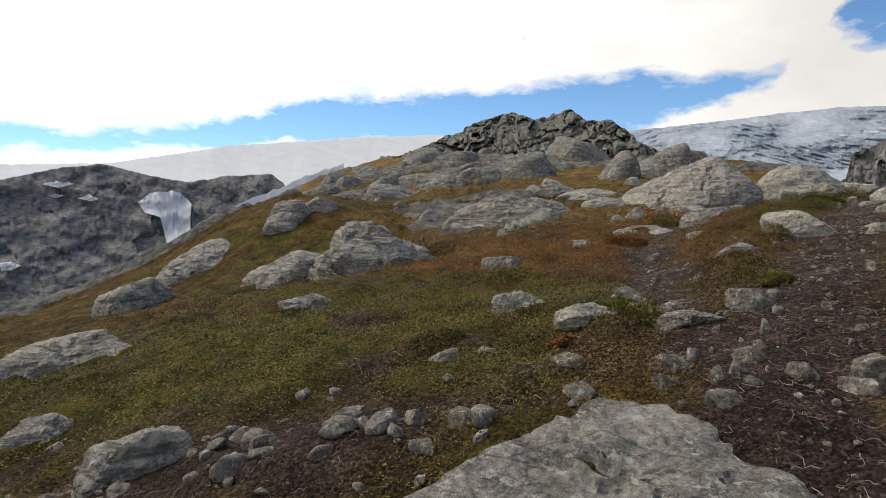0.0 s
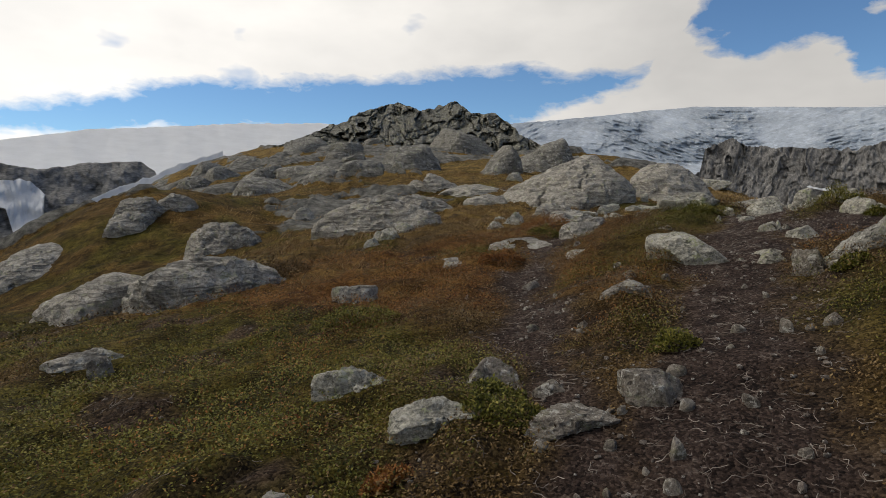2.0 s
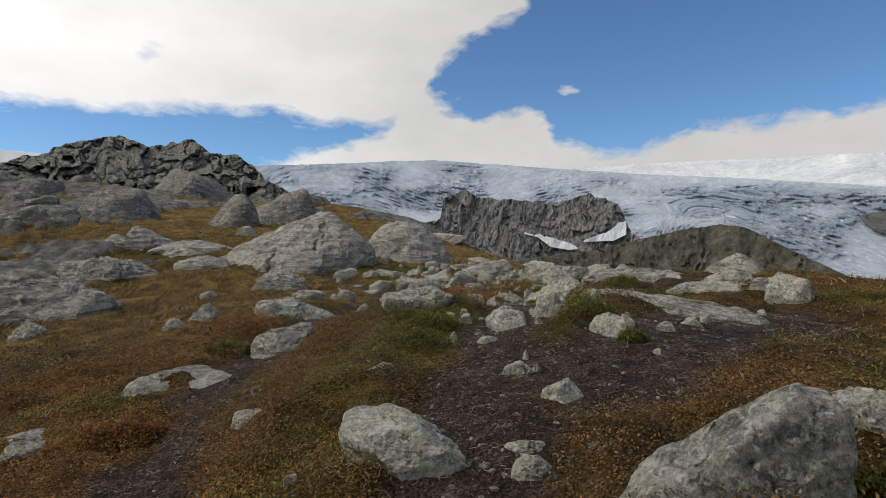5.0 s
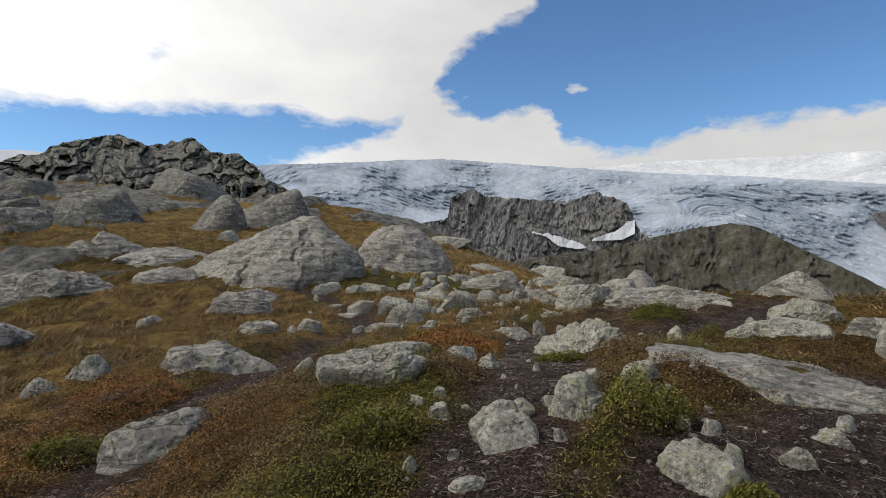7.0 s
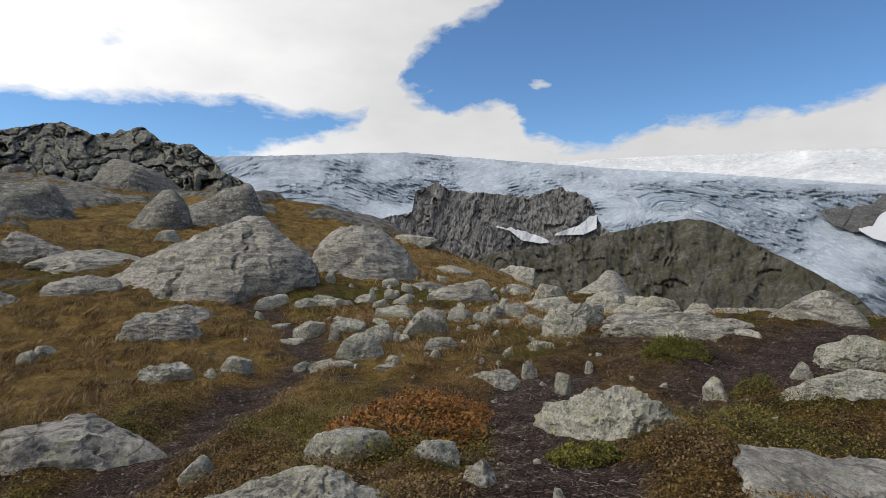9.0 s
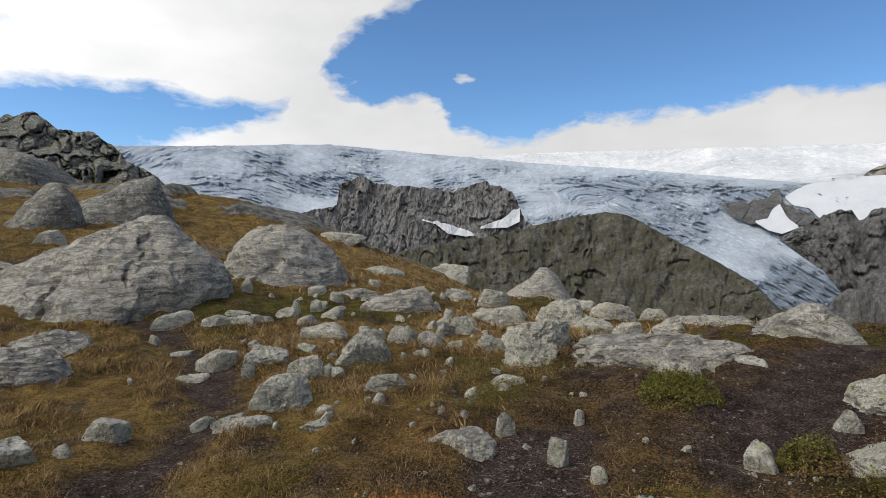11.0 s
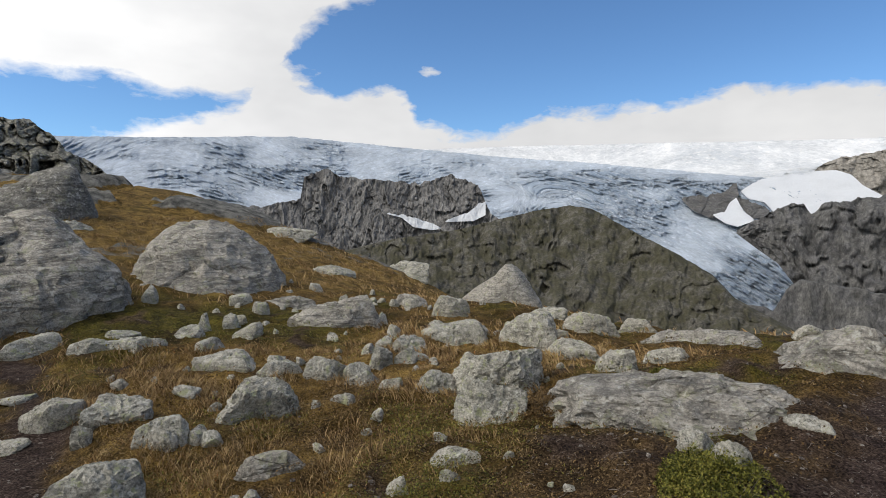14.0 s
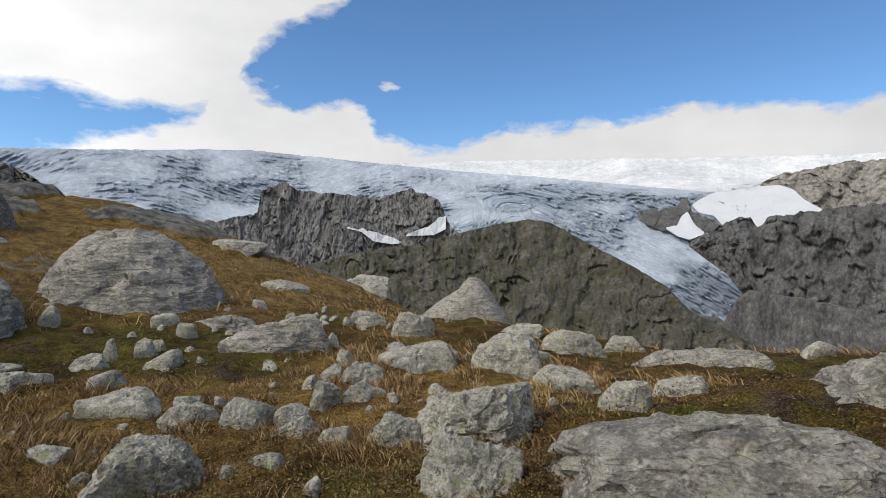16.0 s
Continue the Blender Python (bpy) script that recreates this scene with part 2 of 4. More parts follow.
def surface(x, y):
    """Height of the ground with its hummocks and the worn trail."""
    x, y = np.asarray(x, dtype=float), np.asarray(y, dtype=float)
    p = flat3(x, y)
    far = np.clip((np.hypot(x - 5, y - 8) - 25) / 60, 0, 1)
    gap = trail_gap(x, y)
    worn = np.clip(1 - gap / 0.35, 0, 1)
    hum = 0.065 * fbm(p * 1.5, 3, 0.5, 11) + 0.06 * np.abs(fbm(p * 2.6, 3, 0.55, 13))
    hum = hum * (1 - 0.6 * worn) + far * 0.5 * fbm(p * 0.16, 5, 0.55, 19)
    return land(x, y) + hum - 0.09 * worn * np.clip(1 - far * 3, 0, 1) + 0.55 * outcrop(x, y)


# ---- materials ----
def material(name):
    m = bpy.data.materials.new(name)
    m.use_nodes = True
    n = Nodes(m.node_tree)
    out = n.add("ShaderNodeOutputMaterial")
    bsdf = n.add("ShaderNodeBsdfPrincipled")
    n.tree.links.new(bsdf.outputs[0], out.inputs[0])
    return m, n, bsdf


def finish(n, bsdf, colour, rough=0.9, height=None, depth=0.02, spec=0.25):
    n.tree.links.new(colour, bsdf.inputs["Base Color"])
    if isinstance(rough, float):
        bsdf.inputs["Roughness"].default_value = rough
    else:
        n.tree.links.new(rough, bsdf.inputs["Roughness"])
    bsdf.inputs["Specular IOR Level"].default_value = spec
    if height is not None:
        b = n.add("ShaderNodeBump", {"Height": height, "Distance": depth, "Strength": 1.0})
        n.tree.links.new(b.outputs[0], bsdf.inputs["Normal"])


def position(n):
    return n.add("ShaderNodeNewGeometry").outputs["Position"]


def rock_material(name, dark, mid, light, lichen=0.5, black=0.5, grain=1.0, vary=True, crackle=0.0, rib=0.0):
    """Weathered gneiss: banded grey, pale crust, yellow-green and black lichen."""
    m, n, bsdf = material(name)
    pos = position(n)
    med, fine, grit = n.noise(pos, 4.0 * grain, 8, 0.7), n.noise(pos, 24.0 * grain, 8, 0.75), n.noise(pos, 110.0 * grain, 4, 0.7)
    stretched = n.add("ShaderNodeMapping", {0: pos, 2: (0.5, 0.35, 0.4), 3: (1.1, 1.0, 4.0)}).outputs[0]
    bands = n.noise(stretched, 2.2 * grain, 6, 0.6, 0.3)
    f = n.math("ADD", n.math("ADD", n.math("MULTIPLY", med, 0.22), n.math("MULTIPLY", bands, 0.18)), n.math("ADD", n.math("MULTIPLY", fine, 0.4), n.math("MULTIPLY", grit, 0.2)))
    col = n.ramp(f, [(0.43, dark), (0.50, mid), (0.57, light)])
    if vary:
        rnd = n.add("ShaderNodeObjectInfo").outputs["Random"]
        col = n.mix(n.math("MULTIPLY", rnd, 0.35), col, n.mix(1.0, col, (0.80, 0.76, 0.72), "MULTIPLY"))
    green = n.math("MULTIPLY", n.ramp(n.noise(pos, 4.5 * grain, 12, 0.78), [(0.55, 0.0), (0.58, 1.0)]), lichen)
    col = n.mix(green, col, (0.34, 0.36, 0.19))
    pale = n.math("MULTIPLY", n.ramp(n.noise(pos, 8.5 * grain, 12, 0.78, 0.3), [(0.55, 0.0), (0.58, 1.0)]), 0.7)
    col = n.mix(pale, col, (0.54, 0.525, 0.475))
    blk = n.math("MULTIPLY", n.ramp(n.noise(pos, 6.0 * grain, 12, 0.8, 0.4), [(0.575, 0.0), (0.605, 1.0)]), black)
    col = n.mix(blk, col, (0.045, 0.045, 0.042))
    warped = n.mix(0.12, stretched, n.add("ShaderNodeTexNoise", {"Vector": pos, "Scale": 2.0 * grain, "Detail": 5.0}).outputs["Color"])
    cells = n.add("ShaderNodeTexVoronoi", {"Vector": warped, "Scale": 1.3 * grain})
    cells.feature = "DISTANCE_TO_EDGE"
    cracks = cells.outputs["Distance"]
    crack = n.ramp(cracks, [(0.0, 0.0), (0.02, 1.0)])
    crack = n.math("MAXIMUM", crack, n.ramp(n.noise(pos, 1.6 * grain, 3, 0.5), [(0.40, 1.0), (0.55, 1.0 - crackle)]))
    col = n.mix(1.0, col, n.mix(crack, (0.40, 0.38, 0.35), (1.0, 1.0, 1.0)), "MULTIPLY")
    h = n.math("ADD", n.math("ADD", n.math("MULTIPLY", bands, 0.25), n.math("MULTIPLY", med, 0.6)), n.math("ADD", n.math("MULTIPLY", fine, 0.5), n.math("MULTIPLY", crack, 0.1)))
    if rib:
        # long slanting seams of the gneiss
        slant = n.add("ShaderNodeMapping", {0: pos, 2: (0.2, -0.5, 0.3), 3: (0.35, 0.6, 2.6)}).outputs[0]
        seam = n.ramp(n.math("ABSOLUTE", n.math("SUBTRACT", n.noise(slant, 1.7 * grain, 7, 0.62, 0.5), 0.5)), [(0.0, 1.0), (0.035, 0.0)])
        col = n.mix(n.math("MULTIPLY", seam, rib * 0.75), col, dark)
        h = n.math("SUBTRACT", h, n.math("MULTIPLY", seam, 0.35 * rib))
    finish(n, bsdf, col, 0.88, h, 0.075 / grain, 0.25)
    return m


def ground_material():
    m, n, bsdf = material("heath_ground")
    pos = position(n)
    att = n.add("ShaderNodeAttribute")
    att.attribute_name = "cover"
    share = n.add("ShaderNodeSeparateColor", {0: att.outputs["Color"]}).outputs
    med, fine = n.noise(pos, 5.0, 8, 0.68), n.noise(pos, 70.0, 6, 0.7)
    bits = n.add("ShaderNodeTexVoronoi", {"Vector": pos, "Scale": 75.0, "Randomness": 1.0})
    bit = n.add("ShaderNodeSeparateColor", {0: bits.outputs["Color"]}).outputs[0]
    both = n.math("ADD", n.math("ADD", n.math("MULTIPLY", med, 0.45), n.math("MULTIPLY", fine, 0.35)), n.math("MULTIPLY", bit, 0.2))
    heath = n.ramp(both, [(0.37, (0.018, 0.0105, 0.003)), (0.5, (0.088, 0.053, 0.0145)), (0.63, (0.20, 0.125, 0.037))])
    green = n.ramp(both, [(0.37, (0.014, 0.0125, 0.0025)), (0.5, (0.07, 0.058, 0.009)), (0.63, (0.155, 0.125, 0.022))])
    gold = n.ramp(both, [(0.37, (0.057, 0.034, 0.009)), (0.5, (0.178, 0.112, 0.031)), (0.63, (0.32, 0.212, 0.068))])
    soil = n.ramp(both, [(0.38, (0.0133, 0.0085, 0.0070)), (0.5, (0.054, 0.035, 0.028)), (0.60, (0.11, 0.076, 0.062)), (0.68, (0.22, 0.175, 0.15))])
    red = n.ramp(both, [(0.38, (0.034, 0.0125, 0.0042)), (0.5, (0.115, 0.048, 0.012)), (0.62, (0.21, 0.098, 0.026))])
    rusty = n.add("ShaderNodeAttribute")
    rusty.attribute_name = "rust"
    col = n.mix(n.math("MULTIPLY", rusty.outputs["Fac"], 0.8), heath, red)
    col = n.mix(share[2], col, green)
    col = n.mix(share[1], col, gold)
    # darker and lighter tussocks
    tussock = n.ramp(n.noise(pos, 1.5, 5, 0.62, 0.4), [(0.36, 0.55), (0.5, 1.0), (0.64, 1.45)])
    col = n.mix(1.0, col, tussock, "MULTIPLY")
    col = n.mix(share[0], col, soil)
    # bare rock shows through on the steep far hillside
    rocky = n.ramp(n.math("ADD", att.outputs["Alpha"], n.math("MULTIPLY", n.math("SUBTRACT", n.noise(pos, 1.1, 8, 0.7), 0.5), 0.9)), [(0.22, 0.0), (0.34, 1.0)])
    stone = n.ramp(n.noise(pos, 1.6, 9, 0.75), [(0.38, (0.05, 0.05, 0.046)), (0.5, (0.145, 0.141, 0.128)), (0.62, (0.27, 0.262, 0.236))])
    col = n.mix(rocky, col, stone)
    finish(n, bsdf, col, 0.95, n.math("ADD", n.math("ADD", med, n.math("MULTIPLY", fine, 0.6)), n.math("MULTIPLY", bits.outputs["Distance"], -0.35)), 0.07, 0.12)
    return m


def leaf_material(name, colours):
    m, n, bsdf = material(name)
    rnd = n.add("ShaderNodeNewGeometry").outputs["Random Per Island"]
    patch = n.noise(position(n), 1.7, 5, 0.6)
    f = n.math("ADD", n.math("MULTIPLY", rnd, 0.5), n.math("MULTIPLY", patch, 0.5))
    k = len(colours)
    col = n.ramp(f, [(0.25 + 0.5 * i / (k - 1), c) for i, c in enumerate(colours)])
    finish(n, bsdf, col, 0.75, None, spec=0.2)
    bsdf.inputs["Subsurface Weight"].default_value = 0.0
    return m


def far_rock_material(name, dark, mid, light, scale, grassy=0.0, spread=(1.0, 1.0, 0.25), joints=0.6):
    m, n, bsdf = material(name)
    pos = position(n)
    low = n.noise(pos, 0.012 * scale, 9, 0.68)
    streak = n.noise(n.add("ShaderNodeMapping", {0: pos, 3: spread}).outputs[0], 0.075 * scale, 9, 0.7, 0.5)
    f = n.math("ADD", n.math("MULTIPLY", low, 0.4), n.math("MULTIPLY", streak, 0.6))
    col = n.ramp(f, [(0.40, dark), (0.5, mid), (0.60, light)])
    if grassy:
        g = n.math("MULTIPLY", n.ramp(n.noise(pos, 0.02 * scale, 8, 0.65), [(0.42, 0.0), (0.56, 1.0)]), grassy)
        col = n.mix(g, col, (0.058, 0.055, 0.028))
    # dark joints and ledges, steep and thin
    steep = n.add("ShaderNodeMapping", {0: pos, 2: (0.12, 0.2, 0.1), 3: (1.0, 1.0, 0.3)}).outputs[0]
    for size, thin, share in ((0.035, 0.035, 1.0), (0.11, 0.06, 0.8)):
        gap = n.math("ABSOLUTE", n.math("SUBTRACT", n.noise(steep, size * scale, 6, 0.65, 0.7), 0.5))
        col = n.mix(n.math("MULTIPLY", n.ramp(gap, [(0.0, 1.0), (thin, 0.0)]), joints * share), col, tuple(0.45 * q for q in dark))
    finish(n, bsdf, col, 0.92, f, 5.0 / scale, 0.15)
    return m


def snow_material(name, tint):
    m, n, bsdf = material(name)
    pos = position(n)
    fine, broad = n.noise(pos, 0.35, 9, 0.7, 0.4), n.noise(pos, 0.02, 6, 0.6)
    f = n.math("ADD", n.math("MULTIPLY", fine, 0.5), n.math("MULTIPLY", broad, 0.5))
    col = n.ramp(f, [(0.35, tuple(0.84 * q for q in tint)), (0.6, tint)])
    finish(n, bsdf, col, 0.7, fine, 1.2, 0.3)
    return m


def ice_material(name, tint, deep, crack):
    """Crevassed ice: the mesh carries "flow", across and along the run of the crevasses, and how broken the ice is."""
    m, n, bsdf = material(name)
    att = n.add("ShaderNodeAttribute")
    att.attribute_name = "flow"
    flow = n.add("ShaderNodeSeparateXYZ", {0: att.outputs["Vector"]}).outputs

    def streaks(along, across, detail, distort):
        v = n.add("ShaderNodeCombineXYZ", {0: n.math("MULTIPLY", flow[0], along), 1: n.math("MULTIPLY", flow[1], across)}).outputs[0]
        return n.noise(v, 1.0, detail, 0.68, distort)
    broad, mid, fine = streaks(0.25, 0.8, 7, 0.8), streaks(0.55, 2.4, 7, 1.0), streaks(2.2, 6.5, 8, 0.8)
    # light and shade of the seracs, put into colour as pale and dark streaks
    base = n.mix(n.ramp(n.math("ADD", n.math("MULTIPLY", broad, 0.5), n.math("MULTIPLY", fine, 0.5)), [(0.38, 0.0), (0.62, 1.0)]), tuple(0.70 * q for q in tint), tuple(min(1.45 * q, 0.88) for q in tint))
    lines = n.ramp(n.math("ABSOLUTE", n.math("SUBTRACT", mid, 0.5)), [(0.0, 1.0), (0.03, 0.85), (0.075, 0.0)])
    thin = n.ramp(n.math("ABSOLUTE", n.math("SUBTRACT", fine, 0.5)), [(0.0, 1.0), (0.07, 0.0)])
    # crevasse lines: the blue of deep ice and the gaps' shade put into colour
    crev_shade = n.math("MAXIMUM", lines, n.math("MULTIPLY", thin, 0.75))
    amount = n.math("MULTIPLY", n.math("MULTIPLY", crev_shade, n.math("ADD", 0.22, n.math("MULTIPLY", flow[2], 0.78))), crack, True)
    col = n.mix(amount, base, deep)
    dirt = n.ramp(streaks(0.3, 1.3, 8, 0.4), [(0.58, 0.0), (0.72, 0.35)])
    col = n.mix(dirt, col, (0.33, 0.35, 0.37))
    finish(n, bsdf, col, 0.65, n.math("SUBTRACT", n.math("MULTIPLY", fine, 0.6), n.math("MULTIPLY", amount, 0.5)), 3.0, 0.3)
    return m


GROUND = ground_material()
BEDROCK = rock_material("bedrock", (0.12, 0.112, 0.10), (0.325, 0.305, 0.268), (0.50, 0.468, 0.415), 0.4, 0.5, 1.2, crackle=0.9, rib=0.8)
ROCK = rock_material("lichened_rock", (0.11, 0.107, 0.09), (0.325, 0.312, 0.268), (0.56, 0.535, 0.46), 0.75, 0.8, 1.9, crackle=0.35)
TRAIL_ROCK = rock_material("brown_trail_stone", (0.06, 0.052, 0.045), (0.17, 0.15, 0.128), (0.32, 0.29, 0.25), 0.2, 0.4, 2.2, crackle=0.2)
SPLIT_ROCK = rock_material("black_lichened_rock", (0.07, 0.07, 0.066), (0.22, 0.212, 0.19), (0.42, 0.405, 0.365), 0.35, 0.95, 1.6, crackle=0.3)
PITTED_ROCK = rock_material("pitted_slab_rock", (0.06, 0.057, 0.052), (0.215, 0.203, 0.184), (0.40, 0.378, 0.342), 0.2, 0.7, 1.7, crackle=0.7)
DARK_ROCK = rock_material("dark_crag_rock", (0.04, 0.04, 0.034), (0.13, 0.127, 0.108), (0.25, 0.243, 0.21), 0.4, 0.35, 0.35, crackle=0.7)
HILL_ROCK = rock_material("hillside_rock", (0.07, 0.067, 0.06), (0.19, 0.182, 0.162), (0.33, 0.317, 0.284), 0.35, 0.45, 0.6, crackle=0.9, rib=0.5)
GREEN_LEAF = leaf_material("green_heath_leaves", [(0.023, 0.028, 0.004), (0.08, 0.082, 0.012), (0.145, 0.138, 0.022), (0.215, 0.18, 0.038)])
RUST_LEAF = leaf_material("rusty_heath_leaves", [(0.06, 0.021, 0.007), (0.18, 0.068, 0.0165), (0.27, 0.115, 0.028), (0.29, 0.165, 0.045)])
BROWN_LEAF = leaf_material("brown_heath_leaves", [(0.026, 0.0145, 0.0068), (0.089, 0.052, 0.0185), (0.155, 0.095, 0.034), (0.22, 0.152, 0.07)])
STRAW = leaf_material("golden_grass_blades", [(0.095, 0.055, 0.023), (0.24, 0.15, 0.064), (0.41, 0.28, 0.135), (0.33, 0.235, 0.10)])
TWIG = leaf_material("bleached_twigs", [(0.06, 0.045, 0.036), (0.13, 0.105, 0.088), (0.30, 0.26, 0.225)])
PEBBLE = rock_material("pebbles", (0.07, 0.0578, 0.0495), (0.154, 0.129, 0.112), (0.252, 0.218, 0.191), 0.0, 0.15, 3.0, False)
SNOW = snow_material("old_snow", (0.64, 0.66, 0.69))
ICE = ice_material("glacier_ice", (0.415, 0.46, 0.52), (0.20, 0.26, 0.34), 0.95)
# the second colour puts the cap's grey-blue shadow streaks into the snow
FAR_ICE = ice_material("ice_cap_snow", (0.72, 0.745, 0.77), (0.40, 0.45, 0.51), 0.5)
CLIFF = far_rock_material("cliff_rock", (0.085, 0.084, 0.084), (0.18, 0.175, 0.17), (0.30, 0.29, 0.277), 3.0, 0.0, (1.0, 1.0, 0.3), 0.45)
DOME = far_rock_material("dome_rock", (0.045, 0.043, 0.038), (0.095, 0.09, 0.076), (0.165, 0.157, 0.135), 3.4, 0.7, (1.0, 1.0, 0.4), 0.35)
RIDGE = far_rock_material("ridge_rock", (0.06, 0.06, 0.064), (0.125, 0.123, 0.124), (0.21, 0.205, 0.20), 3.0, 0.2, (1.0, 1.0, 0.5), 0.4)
# sunlight on the upper ridge is put into its colour, lighter than RIDGE
SUNLIT_TONE = far_rock_material("sunlit_tone_ridge_rock", (0.15, 0.14, 0.124), (0.30, 0.28, 0.25), (0.44, 0.41, 0.37), 2.2, 0.15, (1.0, 1.0, 0.7), 0.25)
SLOPE = far_rock_material("scree_slope_rock", (0.10, 0.10, 0.102), (0.20, 0.197, 0.195), (0.33, 0.322, 0.31), 4.5, 0.2, (0.6, 0.6, 1.8), 0.2)

# ---- the ground ----


def spread(lo, hi, step, reach_lo, reach_hi, grow_lo, grow_hi):
    """Grid lines: even from lo to hi, then ever wider out to the reaches."""
    mid = list(np.arange(lo, hi, step))
    a, s = [lo], step
    while a[-1] > reach_lo:
        s *= grow_lo
        a.append(a[-1] - s)
    b, s = [hi], step
    while b[-1] < reach_hi:
        s *= grow_hi
        b.append(b[-1] + s)
    return np.array(a[:0:-1] + mid + b)


def make_ground():
    xs, ys = spread(-4, 17, 0.085, -4500, 4500, 1.035, 1.033), spread(0.4, 18.5, 0.085, -4500, 4500, 1.08, 1.024)
    x, y = (g.ravel() for g in np.meshgrid(xs, ys, indexing="ij"))
    z = surface(x, y)
    me = mesh_from("ground", np.stack([x, y, z], -1), grid_faces(len(xs), len(ys)))
    soil, grass, green, rust = cover(x, y)
    far = np.maximum(outcrop(x, y), np.clip((np.hypot(x, y) - 220) / 60, 0, 1))
    att = me.color_attributes.new("cover", "FLOAT_COLOR", "POINT")
    att.data.foreach_set("color", np.stack([soil, grass, green, far], -1).astype(np.float32).ravel())
    me.attributes.new("rust", "FLOAT", "POINT").data.foreach_set("value", rust.astype(np.float32))
    me.materials.append(GROUND)
    tagged(new("ground", me), "heath and grass moorland with a trodden soil trail", "ground", kind="structure")


make_ground()

# ---- glacier and mountains ----
LEFT_EYE, RIGHT_EYE = np.array((0.1, 0.2, 1.5)), np.array((7.0, 9.3, 3.2))


def line(points, az):
    return np.interp(az, [p[0] for p in points], [p[1] for p in points])


def face_depth(A, E, face):
    """How far from the eye a mountain face lies at bearings A and elevations E."""
    top, foot, d_top, d_foot, rough, seed, ridged, grain, stretch = face
    low, high = min(p[1] for p in foot), max(p[1] for p in top)
    V = np.clip((E - low) / (high - low), 0, 1)
    p = np.stack([A.ravel() * 0.9, E.ravel() * 0.9, np.full(A.size, seed * 3.1)], -1)
    p = p * np.array(stretch) * grain
    p = np.stack([0.84 * p[:, 0] + 0.54 * p[:, 1], 0.84 * p[:, 1] - 0.54 * p[:, 0], p[:, 2]], -1)
    bump = fbm(p, 7, 0.52, seed, ridged).reshape(A.shape)
    return (d_foot + (d_top - d_foot) * V ** 1.3) * (1 - rough * bump)


def massif(name, label, eye, top, foot, d_top, d_foot, mat, rows=60, step=0.12, jag=0.12, rough=0.02, seed=1, ridged=True, category="mountain", grain=0.5, stretch=(1.0, 0.55, 1.0), host=None, broken=(), ice=False, lift=5.0):
    """A mountain face: its skyline and its foot as bearings and elevations (degrees) seen from eye, leaning back from d_foot to
    d_top metres. With a host, it is a thin cover that lies on that face. Returns the face."""
    az = np.arange(top[0][0], top[-1][0] + step, step)
    v = np.linspace(0, 1, rows)
    A, V = np.meshgrid(az, v, indexing="ij")
    lo, hi = line(foot, az)[:, None], line(top, az)[:, None]
    ragged = jag * fbm(flat3(az * 1.7, az * 0), 5, 0.62, seed)[:, None]
    E = lo + (hi - lo) * V + ragged * V ** 5
    face = (top, foot, d_top, d_foot, rough, seed, ridged, grain, stretch)
    D = face_depth(A, E, face) if host is None else face_depth(A, E, host) - lift
    for per_degree, tall, depth, salt in broken:
        lean = fbm(flat3(A.ravel() * 0.6, E.ravel() * 0.6), 3, 0.5, salt).reshape(A.shape) * 0.9
        stand, joint = blocks(A * per_degree + lean, E * per_degree / tall + lean, salt)
        D = D - depth * (stand - 0.25 * (1 - joint))
    flow = None
    if ice:
        # level bands on the cap turn down the slope into the tongue
        turn = np.clip((A - 54) / 9, 0, 1) * np.clip((4.6 - E) / 1.5, 0, 1)
        fan = np.clip(1 - np.abs(A - 55) / 6, 0, 1) * np.clip((3.8 - E) / 1.5, 0, 1)
        dip = 0.06 * np.sin(A * 0.2) - 0.44 * turn + 0.75 * fan
        across = E * np.cos(np.arctan(dip)) - (A - 60) * np.sin(np.arctan(dip))
        along = A * np.cos(np.arctan(dip)) + E * np.sin(np.arctan(dip))
        snowy = np.clip(0.25 + (hi - E) / 1.2, 0, 1)
        rift = fbm(flat3(A.ravel() * 0.22, E.ravel() * 0.5), 3, 0.5, 91).reshape(A.shape)
        burst = snowy * np.clip(0.45 + 0.9 * rift + 0.5 * turn + 0.5 * fan, 0, 1)
        flow = np.stack([along, across, burst], -1)
        q = flat3(along.ravel() * 0.9, across.ravel() * 3.2)
        D = D - burst * 11.0 * fbm(q, 4, 0.6, 93, True).reshape(A.shape)
    a, e = np.radians(A), np.radians(E)
    P = np.stack([eye[0] + D * np.sin(a) * np.cos(e), eye[1] + D * np.cos(a) * np.cos(e), eye[2] + D * np.sin(e)], -1)
    if host is None:
        # short level strip behind the skyline of a shell shaped for the camera's view
        back = P[:, -1:].copy()
        back[..., 0] += np.sin(a[:, -1:]) * d_top * 0.03
        back[..., 1] += np.cos(a[:, -1:]) * d_top * 0.03
        P = np.concatenate([P, back], 1)
        if flow is not None:
            flow = np.concatenate([flow, flow[:, -1:]], 1)
    me = mesh_from(name, P.reshape(-1, 3), grid_faces(len(az), P.shape[1])[:, ::-1])
    if flow is not None:
        me.attributes.new("flow", "FLOAT_VECTOR", "POINT").data.foreach_set("vector", flow.astype(np.float32).ravel())
    me.materials.append(mat)
    tagged(new(name, me), label, category, kind="structure")
    return face


